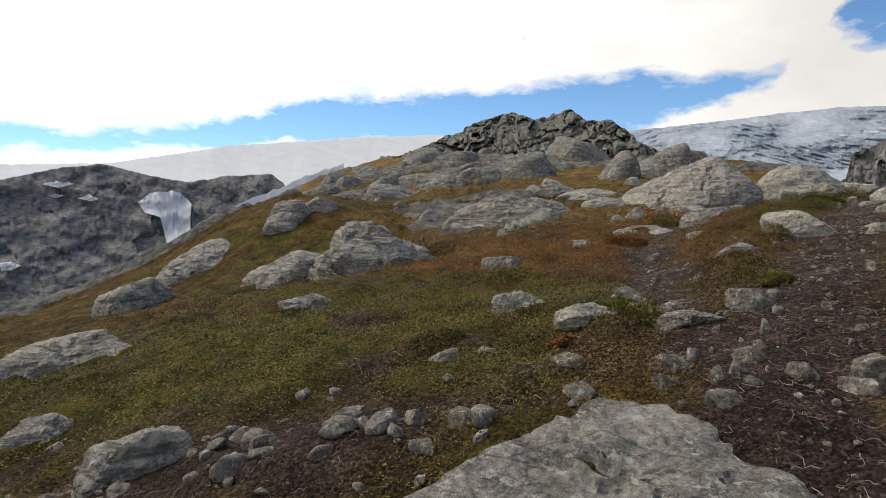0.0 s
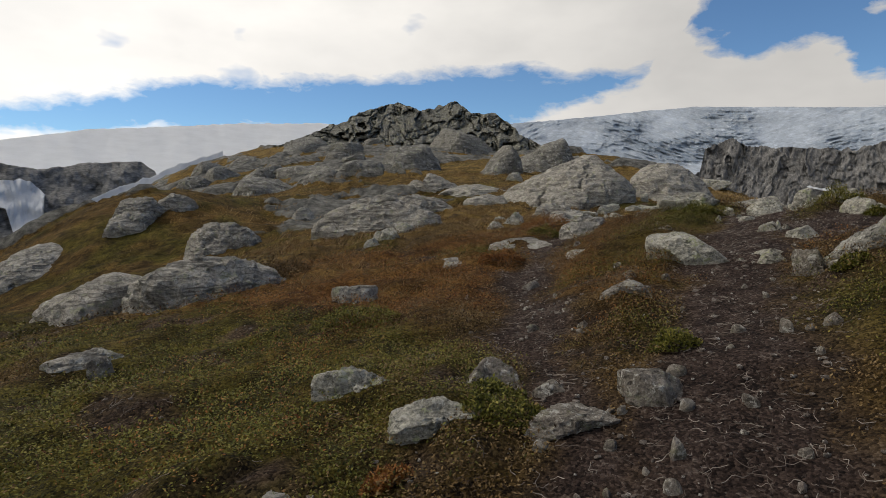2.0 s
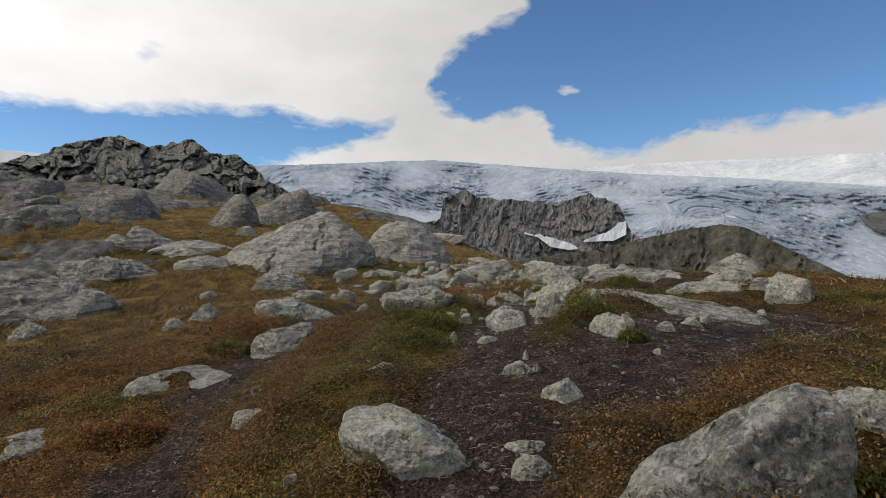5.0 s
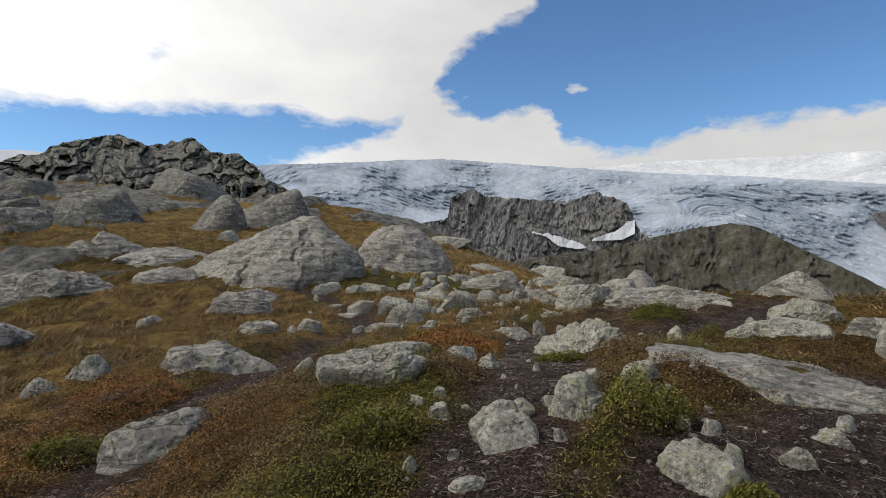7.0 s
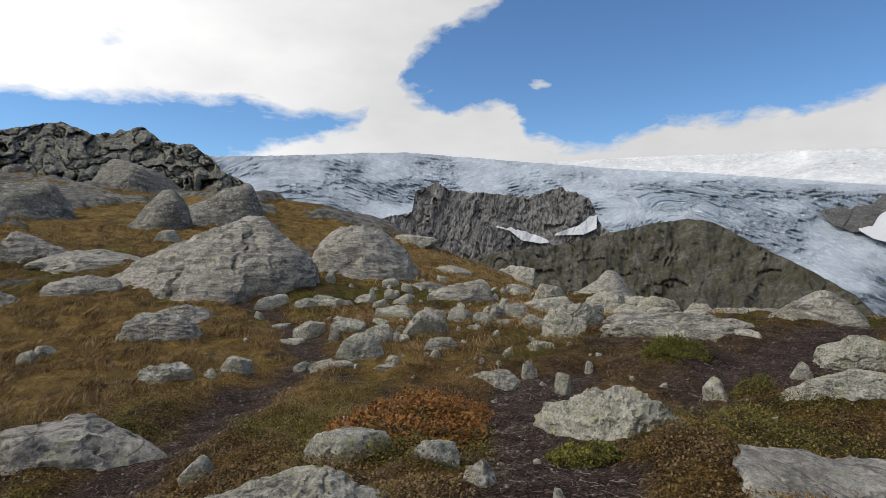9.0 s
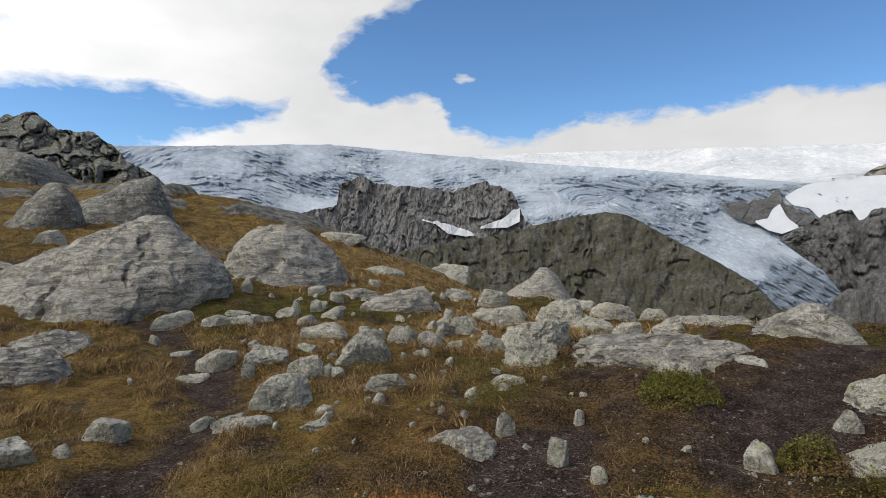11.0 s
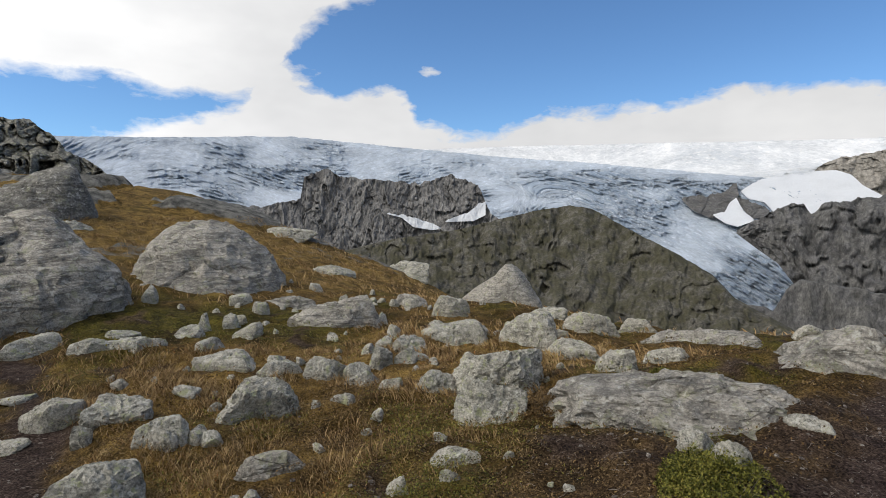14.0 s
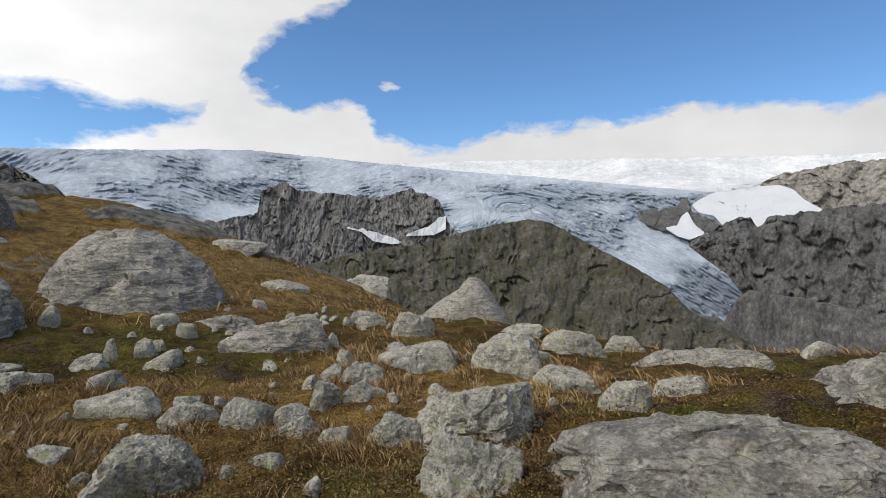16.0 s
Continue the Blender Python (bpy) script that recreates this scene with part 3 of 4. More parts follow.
massif("glacier_ice_cap", "white ice cap high above the glacier under low cloud", RIGHT_EYE, [(38, 6.6), (45, 6.95), (56, 7.25), (69, 7.15), (79, 6.75), (90, 6.3), (125, 5.5)], [(38, 2.5), (70, 1.5), (125, -2)], 3200, 1900, FAR_ICE, 70, 0.2, 0.03, 0.006, 21, False, "glacier", ice=True)
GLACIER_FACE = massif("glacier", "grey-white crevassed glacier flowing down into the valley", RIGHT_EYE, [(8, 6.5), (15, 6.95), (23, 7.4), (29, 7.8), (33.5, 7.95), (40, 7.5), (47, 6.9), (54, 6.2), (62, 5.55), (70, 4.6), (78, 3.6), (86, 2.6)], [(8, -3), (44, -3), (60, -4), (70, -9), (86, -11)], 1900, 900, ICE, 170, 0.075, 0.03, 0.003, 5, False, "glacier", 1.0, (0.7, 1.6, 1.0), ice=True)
massif("glacier_snowfield", "bright snowfield lying behind a rocky knob", LEFT_EYE, [(-48, 3.2), (-38, 3.5), (-30.7, 3.9), (-24.7, 5.0), (-21.3, 5.75), (-16.2, 6.2), (-8.7, 6.85), (-2, 7.05), (4, 6.9), (10, 6.5)], [(-48, -3), (10, -3)], 2200, 1100, SNOW, 60, 0.2, 0.04, 0.006, 8, False, "glacier")
CLIFF_FACE = massif("cliff_mountain", "grey rock cliff standing out of the glacier ice", RIGHT_EYE, [(26, 0.2), (31, 1.5), (34.2, 2.1), (34.6, 4.2), (36.8, 5.0), (37.9, 4.4), (40.6, 4.0), (45.7, 3.65), (49, 4.5), (51.6, 3.5), (52.2, 2.3), (52.9, 0.8), (54, -0.4), (58, -1)], [(26, -6), (58, -6)], 900, 790, CLIFF, 120, 0.05, 0.16, 0.004, 31, False, grain=1.0, stretch=(1.1, 0.7, 1.0), broken=((0.6, 2.6, 7, 311), (1.7, 3.2, 3, 312), (4.5, 2.2, 1.5, 313)))
massif("dome_mountain", "dark rounded mountain with brown turf in front of the glacier", RIGHT_EYE, [(33, -4.5), (38, -3.2), (43.4, -1.9), (49, -1.1), (54.7, 0.3), (58, 1.1), (60.7, 1.4), (62.8, 1.1), (66, -0.8), (70.5, -3.25), (73.4, -5.1), (75.3, -7.2), (79.7, -9.6), (84, -12)], [(33, -14), (84, -15)], 760, 520, DOME, 130, 0.07, 0.05, 0.012, 41, False, grain=0.6, stretch=(1.0, 0.7, 1.0), broken=((0.35, 2.5, 4, 411), (1.2, 3.0, 1.5, 412)))
massif("valley_mountain", "dark grey rock wall beside the glacier tongue", RIGHT_EYE, [(75.3, -1.0), (76.2, -0.4), (77.3, 0.24), (78.3, 0.9), (79.4, 1.44), (80.3, 1.45), (80.8, 0.6), (81.8, 1.3), (83.5, 1.6), (86, 2.0), (89.8, 2.4), (97, 3), (125, 2.5)], [(75.3, -1.2), (76.9, -2.5), (78.5, -3.7), (79.8, -5.5), (80.4, -9), (81.2, -15), (125, -16)], 1000, 840, RIDGE, 130, 0.07, 0.14, 0.014, 51, False, grain=0.7, stretch=(1.0, 0.7, 1.0), broken=((0.35, 1.6, 6, 511), (1.1, 2.0, 2, 512)))
massif("valley_floor", "dark rock below the end of the glacier tongue", RIGHT_EYE, [(72, -6.5), (76, -7.6), (78.3, -8.0), (79.2, -6.2), (80.2, -5.2), (83, -5.5), (92, -7)], [(72, -17), (92, -17)], 835, 800, RIDGE, 40, 0.1, 0.1, 0.008, 52, False)
# this ridge looks sunlit by its lighter colour
massif("sunlit_mountain", "rock ridge above the snow, its colour lightened as sunlit", RIGHT_EYE, [(81, 4.2), (81.7, 4.8), (84.2, 5.35), (87.3, 5.75), (90, 5.7), (100, 5.6), (125, 4.5)], [(81, 4.1), (82.5, 4.1), (83.5, 3.7), (84.3, 2.8), (85.5, 2.0), (87, 1.0), (125, 0)], 1250, 1150, SUNLIT_TONE, 80, 0.07, 0.12, 0.010, 61, False, grain=0.8, broken=((0.8, 0.8, 6, 611), (2.0, 0.8, 2.5, 612)))
LEFT_FACE = massif("rocky_mountain", "grey rocky mountain side with scattered old snow", LEFT_EYE, [(-52, 1.6), (-44, 1.9), (-38.3, 2.3), (-35, 3.2), (-31.3, 3.8), (-28.8, 3.15), (-24.8, 2.3), (-21.4, 2.95), (-17.3, 3.2), (-16.2, 2.4), (-15.2, -1), (-12, -6)], [(-52, -14), (-12, -14)], 760, 560, SLOPE, 120, 0.08, 0.06, 0.010, 71, False, grain=0.8, stretch=(0.8, 1.0, 1.0), broken=((0.5, 1.0, 3, 711), (1.5, 0.8, 1.2, 712)))


def snow_patch(label, eye, top, foot, host, seed, lift=7.0):
    massif("snow_patch", label, eye, top, foot, 0, 0, SNOW, 16, 0.05, 0.10, 0.0, seed, False, "snow", host=host, lift=lift)


snow_patch("hourglass-shaped old snow patch in a rock gully", LEFT_EYE, [(-28.7, 0.6), (-27.9, 1.3), (-26.6, 1.55), (-25.3, 1.3), (-24.4, 0.4)], [(-28.7, 0.5), (-28.2, -0.4), (-27, -0.8), (-26.4, -3.9), (-25.4, -3.2), (-24.6, -2.7), (-24.4, 0.2)], LEFT_FACE, 3)
snow_patch("small old snow patch on the rock slope", LEFT_EYE, [(-35.5, 2.0), (-34, 2.3), (-33.4, 2.1)], [(-35.5, 1.95), (-34.5, 1.7), (-33.4, 2.05)], LEFT_FACE, 4)
snow_patch("small old snow patch on the rock slope", LEFT_EYE, [(-35.3, 1.1), (-34.6, 1.2), (-34.2, 1.1)], [(-35.3, 1.05), (-34.7, 0.85), (-34.2, 1.05)], LEFT_FACE, 14)
snow_patch("small old snow patch on the rock slope", LEFT_EYE, [(-33.2, 0.9), (-32.4, 1.1), (-31.8, 0.8)], [(-33.2, 0.85), (-32.2, 0.6), (-31.8, 0.75)], LEFT_FACE, 5)
snow_patch("small old snow patch on the rock slope", LEFT_EYE, [(-38.6, -4.3), (-37.9, -4.1), (-37.3, -4.5)], [(-38.6, -4.9), (-37.9, -4.9), (-37.3, -4.6)], LEFT_FACE, 15)
massif("snow_tongue", "snow tongue running down beside the rocky hill", LEFT_EYE, [(-23, -1.2), (-20.2, 0.46), (-16.2, 2.04), (-14.2, 3.1), (-10.5, 4.4)], [(-23, -1.4), (-21.1, -1.4), (-16.8, -0.6), (-14.2, -0.5), (-10.5, -1)], 520, 490, SNOW, 30, 0.08, 0.1, 0.003, 6, False, "snow")

snow_patch("old snow lying in a hollow at the foot of the cliff", RIGHT_EYE, [(42.6, 0.7), (44, 0.55), (45.6, 0.1), (47.4, -0.5), (47.9, -0.8)], [(42.6, 0.6), (44, 0.25), (45.2, -0.7), (47.0, -1.0), (47.9, -0.9)], CLIFF_FACE, 7)
snow_patch("tongue of old snow beside the cliff", RIGHT_EYE, [(48.4, -0.1), (49.4, 0.35), (50.6, 0.7), (51.7, 1.6), (52.4, 1.7)], [(48.4, -0.2), (49.8, -0.15), (51.2, -0.1), (52.4, 0.5)], CLIFF_FACE, 8)


def rock_island(top, foot, seed):
    massif("rock_island", "dark rock breaking through the glacier ice", RIGHT_EYE, top, foot, 0, 0, RIDGE, 24, 0.05, 0.22, 0.0, seed, False, "rock", host=GLACIER_FACE, broken=((1.0, 1.2, 5, 541), (2.5, 1.4, 2, 542)), lift=26.0)


rock_island([(70.7, 2.07), (72.3, 2.1), (74.2, 2.45), (74.9, 3.4), (75.2, 3.4), (75.4, 2.4)], [(70.7, 1.9), (71.6, 0.9), (73.1, 0.2), (74.2, 0.4), (74.6, 1.4), (75.4, 2.2)], 53)
rock_island([(75.2, 1.9), (76, 1.75), (77.3, 1.47), (77.8, 1.0)], [(75.2, 1.7), (75.9, 0.8), (76.3, 0.1), (77.5, 0.2), (77.8, 0.6)], 54)
snow_patch("bright fresh snowfield between the rock islands and the ridge", RIGHT_EYE, [(75.6, 2.6), (76.4, 3.2), (78, 3.7), (80, 3.9), (83, 4.3), (86, 4.5)], [(75.6, 2.5), (76.2, 1.85), (77.4, 1.55), (78.2, 0.6), (79, 0.5), (86, 0.5)], GLACIER_FACE, 9, 18.0)
snow_patch("white snow filling the gap between two rock islands", RIGHT_EYE, [(73.4, 0.5), (74.3, 0.7), (74.7, 1.6), (75.2, 1.9), (75.8, 0.9), (76.6, 0.1)], [(73.4, 0.4), (74.4, -0.3), (75.4, -0.6), (76.6, -0.1)], GLACIER_FACE, 10, 36.0)

# ---- rocks ----


def icosphere(level):
    bm = bmesh.new()
    bmesh.ops.create_icosphere(bm, subdivisions=level, radius=1.0)
    v = np.array([q.co[:] for q in bm.verts])
    f = np.array([[q.index for q in face.verts] for face in bm.faces])
    bm.free()
    return v, f


BALLS = {k: icosphere(k) for k in (1, 2, 3, 4, 5, 6)}


def rock_mesh(name, w, d, h, seed, level, facets=13, sharp=14.0, rough=0.06, bury=0.4, cuts=()):
    """A stone about w wide and d deep that stands h out of the ground, with the share bury of it below: a block cut by
    random planes, or by those given as (normal x, y, z, distance), then worn, chipped and split."""
    rng = np.random.RandomState(seed)
    u, f = BALLS[level]
    nrm = rng.normal(size=(facets, 3)) * (1, 1, 0.75)
    off = rng.uniform(0.62, 0.98, facets)
    nrm[0], nrm[1] = (0.2 * rng.normal(), 0.2 * rng.normal(), 1), (0, 0, -1)
    nrm[2::2, 2] = np.abs(nrm[2::2, 2]) * 0.9 + 0.35
    for k, (nx, ny, nz, far) in enumerate(cuts):
        nrm[k + 2], off[k + 2] = (nx, ny, nz), far
    nrm /= np.linalg.norm(nrm, axis=1)[:, None]
    dots = np.maximum(u @ nrm.T, 0.02) / off
    r = np.minimum(1.0 / (np.sum(dots ** sharp, axis=1) ** (1 / sharp)), 1.3)
    p = u * r[:, None]
    p = (p - (p.max(0) + p.min(0)) / 2) / ((p.max(0) - p.min(0)) / 2)
    full = h / (1 - bury)
    s = (w * d * max(h, 0.3 * w)) ** (1 / 3)
    p = p * np.array((w, d, full)) / 2
    q = p / s
    out = p / np.maximum(np.linalg.norm(p, axis=1), 1e-6)[:, None]
    k = rough * s
    split = np.abs(vnoise(q * 1.6 + seed * 1.7, seed + 3) + 0.15 * vnoise(q * 8 + seed, seed + 4))
    move = k * (0.55 * fbm(q * 2.4 + seed, 2, 0.5, seed) + 0.42 * fbm(q * 6.5 + seed, 4, 0.62, seed + 9, True) - 0.3) - 0.8 * k * np.clip(1 - split / 0.035, 0, 1)
    p = p + out * move[:, None]
    p[:, 2] += h - p[:, 2].max()
    me = mesh_from(name, p, f)
    me.set_sharp_from_angle(angle=radians(32))
    return me


def set_down(ob, x, y, turn, sink=0.0, follow=0.0):
    """Stands a stone on the ground; follow: how far it leans with the slope."""
    a = np.linspace(0, 6.28, 9)[:-1]
    r = 0.3 * max(ob.dimensions[0], ob.dimensions[1])
    ring = surface(x + r * np.cos(a), y + r * np.sin(a))
    z = float(np.median(ring))
    gx, gy = float(np.mean(ring * np.cos(a)) * 2 / r), float(np.mean(ring * np.sin(a)) * 2 / r)
    up = Vector((-gx * follow, -gy * follow, 1)).normalized()
    lean = Vector((0, 0, 1)).rotation_difference(up).to_matrix().to_4x4()
    ob.matrix_world = Matrix.Translation((x, y, z - sink)) @ lean @ pose(0, 0, 0, 0, 0, turn)
    return ob


def boulder(x, y, w, d, h, turn, seed, cuts=(), mat=None):
    far = math.hypot(x - 7, y - 8)
    level = 6 if w > 0.75 and far < 9 else 5 if w * 30 / max(far, 2) > 1.2 else 4
    me = rock_mesh("boulder", w * 1.06, d * 1.05, h * 0.92, seed, level, 9 + seed % 6, 10.0 + 5 * (seed % 5), 0.04 if cuts else 0.055 + 0.012 * (seed % 4), 0.5, cuts)
    me.materials.append(mat or (HILL_ROCK if y > 40 else TRAIL_ROCK if w < 0.4 and x + y < 9.5 else ROCK))
    big = "large" if w > 0.9 else "small" if w < 0.35 else "weathered"
    ob = new("boulder", me)
    tagged(ob, "%s grey lichen-spotted boulder sunk in the heath" % big, "boulder", "boulders strewn over the moor")
    return set_down(ob, x, y, turn, 0.0, 0.4)


def slab(x, y, w, d, h, turn, seed, cuts=(), mat=None, sharp=14.0):
    level = 6 if w > 2.0 and y < 26 else 5
    if y > 8 and not cuts:
        # ribs of bedrock lie low in the turf
        w, h = w * 1.12, min(h, 0.36 * w)
    me = rock_mesh("rock_slab", w * 1.12, d * 1.15, h, seed, level, 14 + seed % 5, sharp, 0.045 if w > 3 else 0.06, 0.62, cuts)
    me.materials.append(mat or (BEDROCK if y < 32 else HILL_ROCK))
    ob = new("rock_slab", me)
    tagged(ob, "smooth ice-worn grey bedrock slab breaking through the turf", "rock", "bedrock slabs of the hill")
    return set_down(ob, x, y, turn, 0.02, 0.9)


def whaleback(x, y, w, d, h, turn, seed):
    """A rib of bedrock: a long gentle back on one side, a short steep one on the other."""
    return slab(x, y, w, d, h, turn, seed, ((-0.38, -0.12, 0.9, 0.55), (0.8, -0.25, 0.55, 0.75), (-0.1, -0.5, 0.86, 0.62)), None, 12.0)


# the largest first: near slab, block beside the trail, whalebacks, outcrop and summit crag
tagged(slab(0.70, 2.20, 1.45, 1.25, 0.12, -14, 901, ((0, 0, 1, 0.22), (0.04, 0.05, 1, 0.22), (-0.6, 0.7, 0.2, 0.8)), PITTED_ROCK, 34.0), "flat pitted grey bedrock slab beside the trail")
tagged(boulder(4.36, 4.83, 0.9, 0.6, 0.46, -54, 902, ((-0.55, -0.12, 0.80, 0.46), (0.35, -0.9, -0.12, 0.6), (1, 0.1, 0, 0.85), (-0.45, 0.2, 0.85, 0.5), (-0.6, -0.75, 0.2, 0.72)), SPLIT_ROCK), "large block with a pale sloping top and dark face")
tagged(slab(8.9, 22.6, 5.3, 5.0, 1.72, -17, 903, ((-0.34, -0.08, 0.92, 0.55), (0.85, -0.2, 0.45, 0.78), (-0.12, -0.42, 0.9, 0.58), (-0.55, -0.3, 0.75, 0.66), (0.3, -0.3, 0.9, 0.62)), sharp=11.0), "broad pale whaleback of ice-worn bedrock")
tagged(slab(14.2, 23.3, 4.5, 3.9, 1.55, -28, 904, ((-0.4, -0.3, 0.85, 0.66), (0.4, -0.3, 0.85, 0.6), (-0.1, -0.6, 0.8, 0.7), (0.8, -0.3, 0.5, 0.8)), sharp=10.0), "split pale whaleback of ice-worn bedrock")
tagged(slab(33.0, 27.0, 9.4, 5.0, 3.4, -50, 905, ((0.36, -0.1, 0.93, 0.5), (-0.85, -0.3, 0.5, 0.85), (0.2, -0.4, 0.9, 0.6), (0.1, 0.1, 1, 0.72)), sharp=14.0), "pale wedge-shaped outcrop at the edge of the slope")
massif("summit_crag", "dark broken rock crag on top of the hill", np.array((4.25, 6.08, 2.85)), [(-9, 4.3), (-6.5, 5.0), (-4.2, 6.05), (-3.1, 6.6), (-1.4, 6.92), (-0.9, 7.56), (0.7, 8.03), (2.5, 8.67), (4.2, 9.06), (5.3, 8.58), (6.4, 8.19), (8, 8.55), (9.9, 9.09), (10.8, 8.66), (11.5, 7.89), (12.7, 7.86), (14, 7.93), (14.7, 7.34), (15.3, 6.94), (16, 6.46), (16.4, 5.6), (17.8, 5.19), (18.8, 4.41), (20, 3.0), (20.6, 2.0)], [(-9, 1.5), (20.6, 1.0)], 98, 76, DARK_ROCK, 110, 0.06, 0.11, 0.006, 77, True, "crag", grain=0.5, stretch=(1.0, 1.0, 1.0), broken=((0.28, 0.9, 3.2, 771), (0.7, 0.7, 1.0, 772), (1.8, 0.7, 0.25, 773)))
slab(14.14, 65.11, 7.81, 5.66, 2.52, -10, 3)
slab(-3.14, 36.20, 4.71, 3.89, 0.93, 7, 4)
whaleback(13.67, 36.29, 4.03, 3.34, 2.12, -17, 5)
slab(5.25, 39.52, 3.71, 3.09, 1.44, -2, 6)
slab(-9.48, 21.31, 3.48, 2.86, 0.60, 25, 7)
slab(1.44, 38.36, 3.26, 2.75, 0.81, -2, 8)
slab(-8.33, 49.16, 3.17, 2.68, 1.06, 11, 9)
whaleback(10.32, 35.13, 3.07, 2.56, 1.69, -12, 10)
slab(1.65, 16.76, 2.80, 2.27, 1.21, -3, 11)
slab(-0.91, 36.75, 2.77, 2.34, 0.28, 2, 12)
slab(6.74, 27.70, 2.69, 2.23, 0.27, -7, 13)
boulder(28.26, 31.16, 2.62, 1.87, 0.75, -44, 14)
slab(3.87, 23.39, 2.37, 1.95, 0.69, 1, 15)
boulder(23.49, 33.93, 2.33, 1.67, 0.42, -33, 16)
slab(-3.03, 19.87, 2.29, 1.91, 1.27, 10, 17)
slab(12.75, 11.35, 2.21, 1.68, 0.31, -71, 18)
slab(5.60, 28.95, 2.17, 1.82, 1.28, -3, 19)
slab(6.40, 26.70, 2.04, 1.72, 0.32, -13, 20)
slab(-6.22, 23.01, 2.03, 1.71, 1.00, 18, 21)
slab(-0.87, 9.41, 2.01, 1.61, 0.54, 8, 22)
slab(17.13, 12.69, 1.92, 1.56, 0.31, -72, 23)
slab(14.96, 10.60, 1.87, 1.49, 0.42, -82, 24)
boulder(20.52, 26.77, 1.65, 1.19, 0.36, -37, 25)
boulder(13.85, 33.42, 1.63, 1.18, 0.40, -19, 26)
slab(14.16, 18.16, 1.58, 1.30, 0.57, -38, 27)
slab(-5.42, 23.92, 1.56, 1.32, 0.56, 16, 28)
slab(6.96, 17.51, 1.40, 1.16, 0.45, -13, 29)
slab(4.39, 29.10, 1.38, 1.18, 0.70, -8, 30)
slab(6.24, 23.15, 1.37, 1.15, 0.43, -7, 31)
slab(-3.90, 6.09, 1.37, 1.11, 0.27, 35, 32)
slab(-2.59, 9.55, 1.35, 1.11, 0.66, 18, 33)
slab(-4.95, 9.61, 1.33, 1.10, 0.80, 30, 34)
slab(2.37, 38.43, 1.33, 1.14, 0.83, 3, 35)
boulder(14.61, 15.87, 1.27, 0.90, 0.38, -49, 36)
slab(-0.68, 24.02, 1.24, 1.05, 0.54, 4, 37)
slab(7.63, 18.93, 1.23, 1.02, 0.29, -10, 38)
boulder(4.20, 37.24, 1.18, 0.86, 0.60, 0, 39)
slab(5.15, 12.03, 1.18, 0.95, 0.30, -9, 40)
boulder(17.49, 14.60, 1.17, 0.83, 0.45, -63, 41)
slab(14.38, 20.26, 1.15, 0.96, 0.28, -33, 42)
boulder(8.28, 9.40, 1.14, 0.78, 0.40, -51, 43)
boulder(10.58, 8.57, 1.10, 0.77, 0.20, -69, 44)
boulder(15.05, 14.55, 1.08, 0.77, 0.55, -57, 45)
boulder(12.47, 13.29, 1.05, 0.73, 0.48, -53, 46)
slab(3.03, 9.12, 0.99, 0.81, 0.10, -12, 47)
boulder(9.54, 30.25, 0.92, 0.67, 0.46, -12, 48)
boulder(11.92, 8.92, 0.90, 0.64, 0.33, -70, 49)
boulder(10.37, 14.64, 0.90, 0.63, 0.40, -30, 50)
boulder(18.74, 16.50, 0.90, 0.64, 0.24, -58, 51)
boulder(11.05, 16.61, 0.84, 0.60, 0.21, -27, 52)
boulder(5.77, 9.26, 0.84, 0.57, 0.27, -25, 53)
boulder(10.63, 18.58, 0.83, 0.59, 0.18, -20, 54)
slab(17.30, 19.39, 0.82, 0.69, 0.34, -45, 55)
boulder(9.58, 19.61, 0.80, 0.58, 0.27, -12, 56)
boulder(16.81, 17.73, 0.79, 0.57, 0.50, -49, 57)
boulder(18.46, 14.23, 0.78, 0.56, 0.31, -67, 58)
slab(4.24, 9.62, 0.77, 0.63, 0.30, -8, 59)
boulder(3.78, 6.19, 0.77, 0.53, 0.26, -34, 60)
boulder(14.25, 13.29, 0.75, 0.53, 0.30, -61, 61)
boulder(8.60, 13.75, 0.71, 0.50, 0.35, -23, 62)
boulder(11.56, 12.66, 0.64, 0.45, 0.44, -53, 63)
boulder(10.59, 7.34, 0.61, 0.44, 0.46, -72, 64)
boulder(14.41, 12.07, 0.61, 0.44, 0.19, -70, 65)
boulder(9.35, 15.52, 0.60, 0.43, 0.27, -18, 66)
boulder(6.20, 13.92, 0.59, 0.43, 0.20, -14, 67)
boulder(9.04, 16.29, 0.57, 0.41, 0.29, -14, 68)
boulder(6.52, 10.16, 0.56, 0.40, 0.20, -29, 69)
slab(-1.49, 3.01, 0.56, 0.46, 0.18, 30, 70)
slab(9.04, 11.57, 0.55, 0.46, 0.12, -46, 71)
boulder(11.54, 18.92, 0.55, 0.40, 0.20, -24, 72)
slab(-1.52, 6.62, 0.55, 0.46, 0.14, 17, 73)
boulder(11.23, 15.64, 0.54, 0.39, 0.22, -32, 74)
boulder(1.90, 13.00, 0.52, 0.38, 0.22, -1, 75)
boulder(10.09, 18.84, 0.52, 0.38, 0.20, -16, 76)
boulder(11.56, 15.15, 0.51, 0.36, 0.28, -36, 77)
boulder(13.43, 15.60, 0.50, 0.36, 0.29, -45, 78)
boulder(0.70, 4.60, 0.50, 0.35, 0.15, -6, 79)
slab(9.67, 13.32, 0.49, 0.41, 0.21, -35, 80)
slab(8.40, 6.80, 0.49, 0.41, 0.15, -71, 81)
boulder(8.49, 15.94, 0.49, 0.36, 0.08, -20, 82)
boulder(11.96, 13.74, 0.49, 0.35, 0.24, -47, 83)
slab(10.93, 7.79, 0.49, 0.41, 0.25, -70, 84)
boulder(12.20, 18.13, 0.48, 0.35, 0.26, -29, 85)
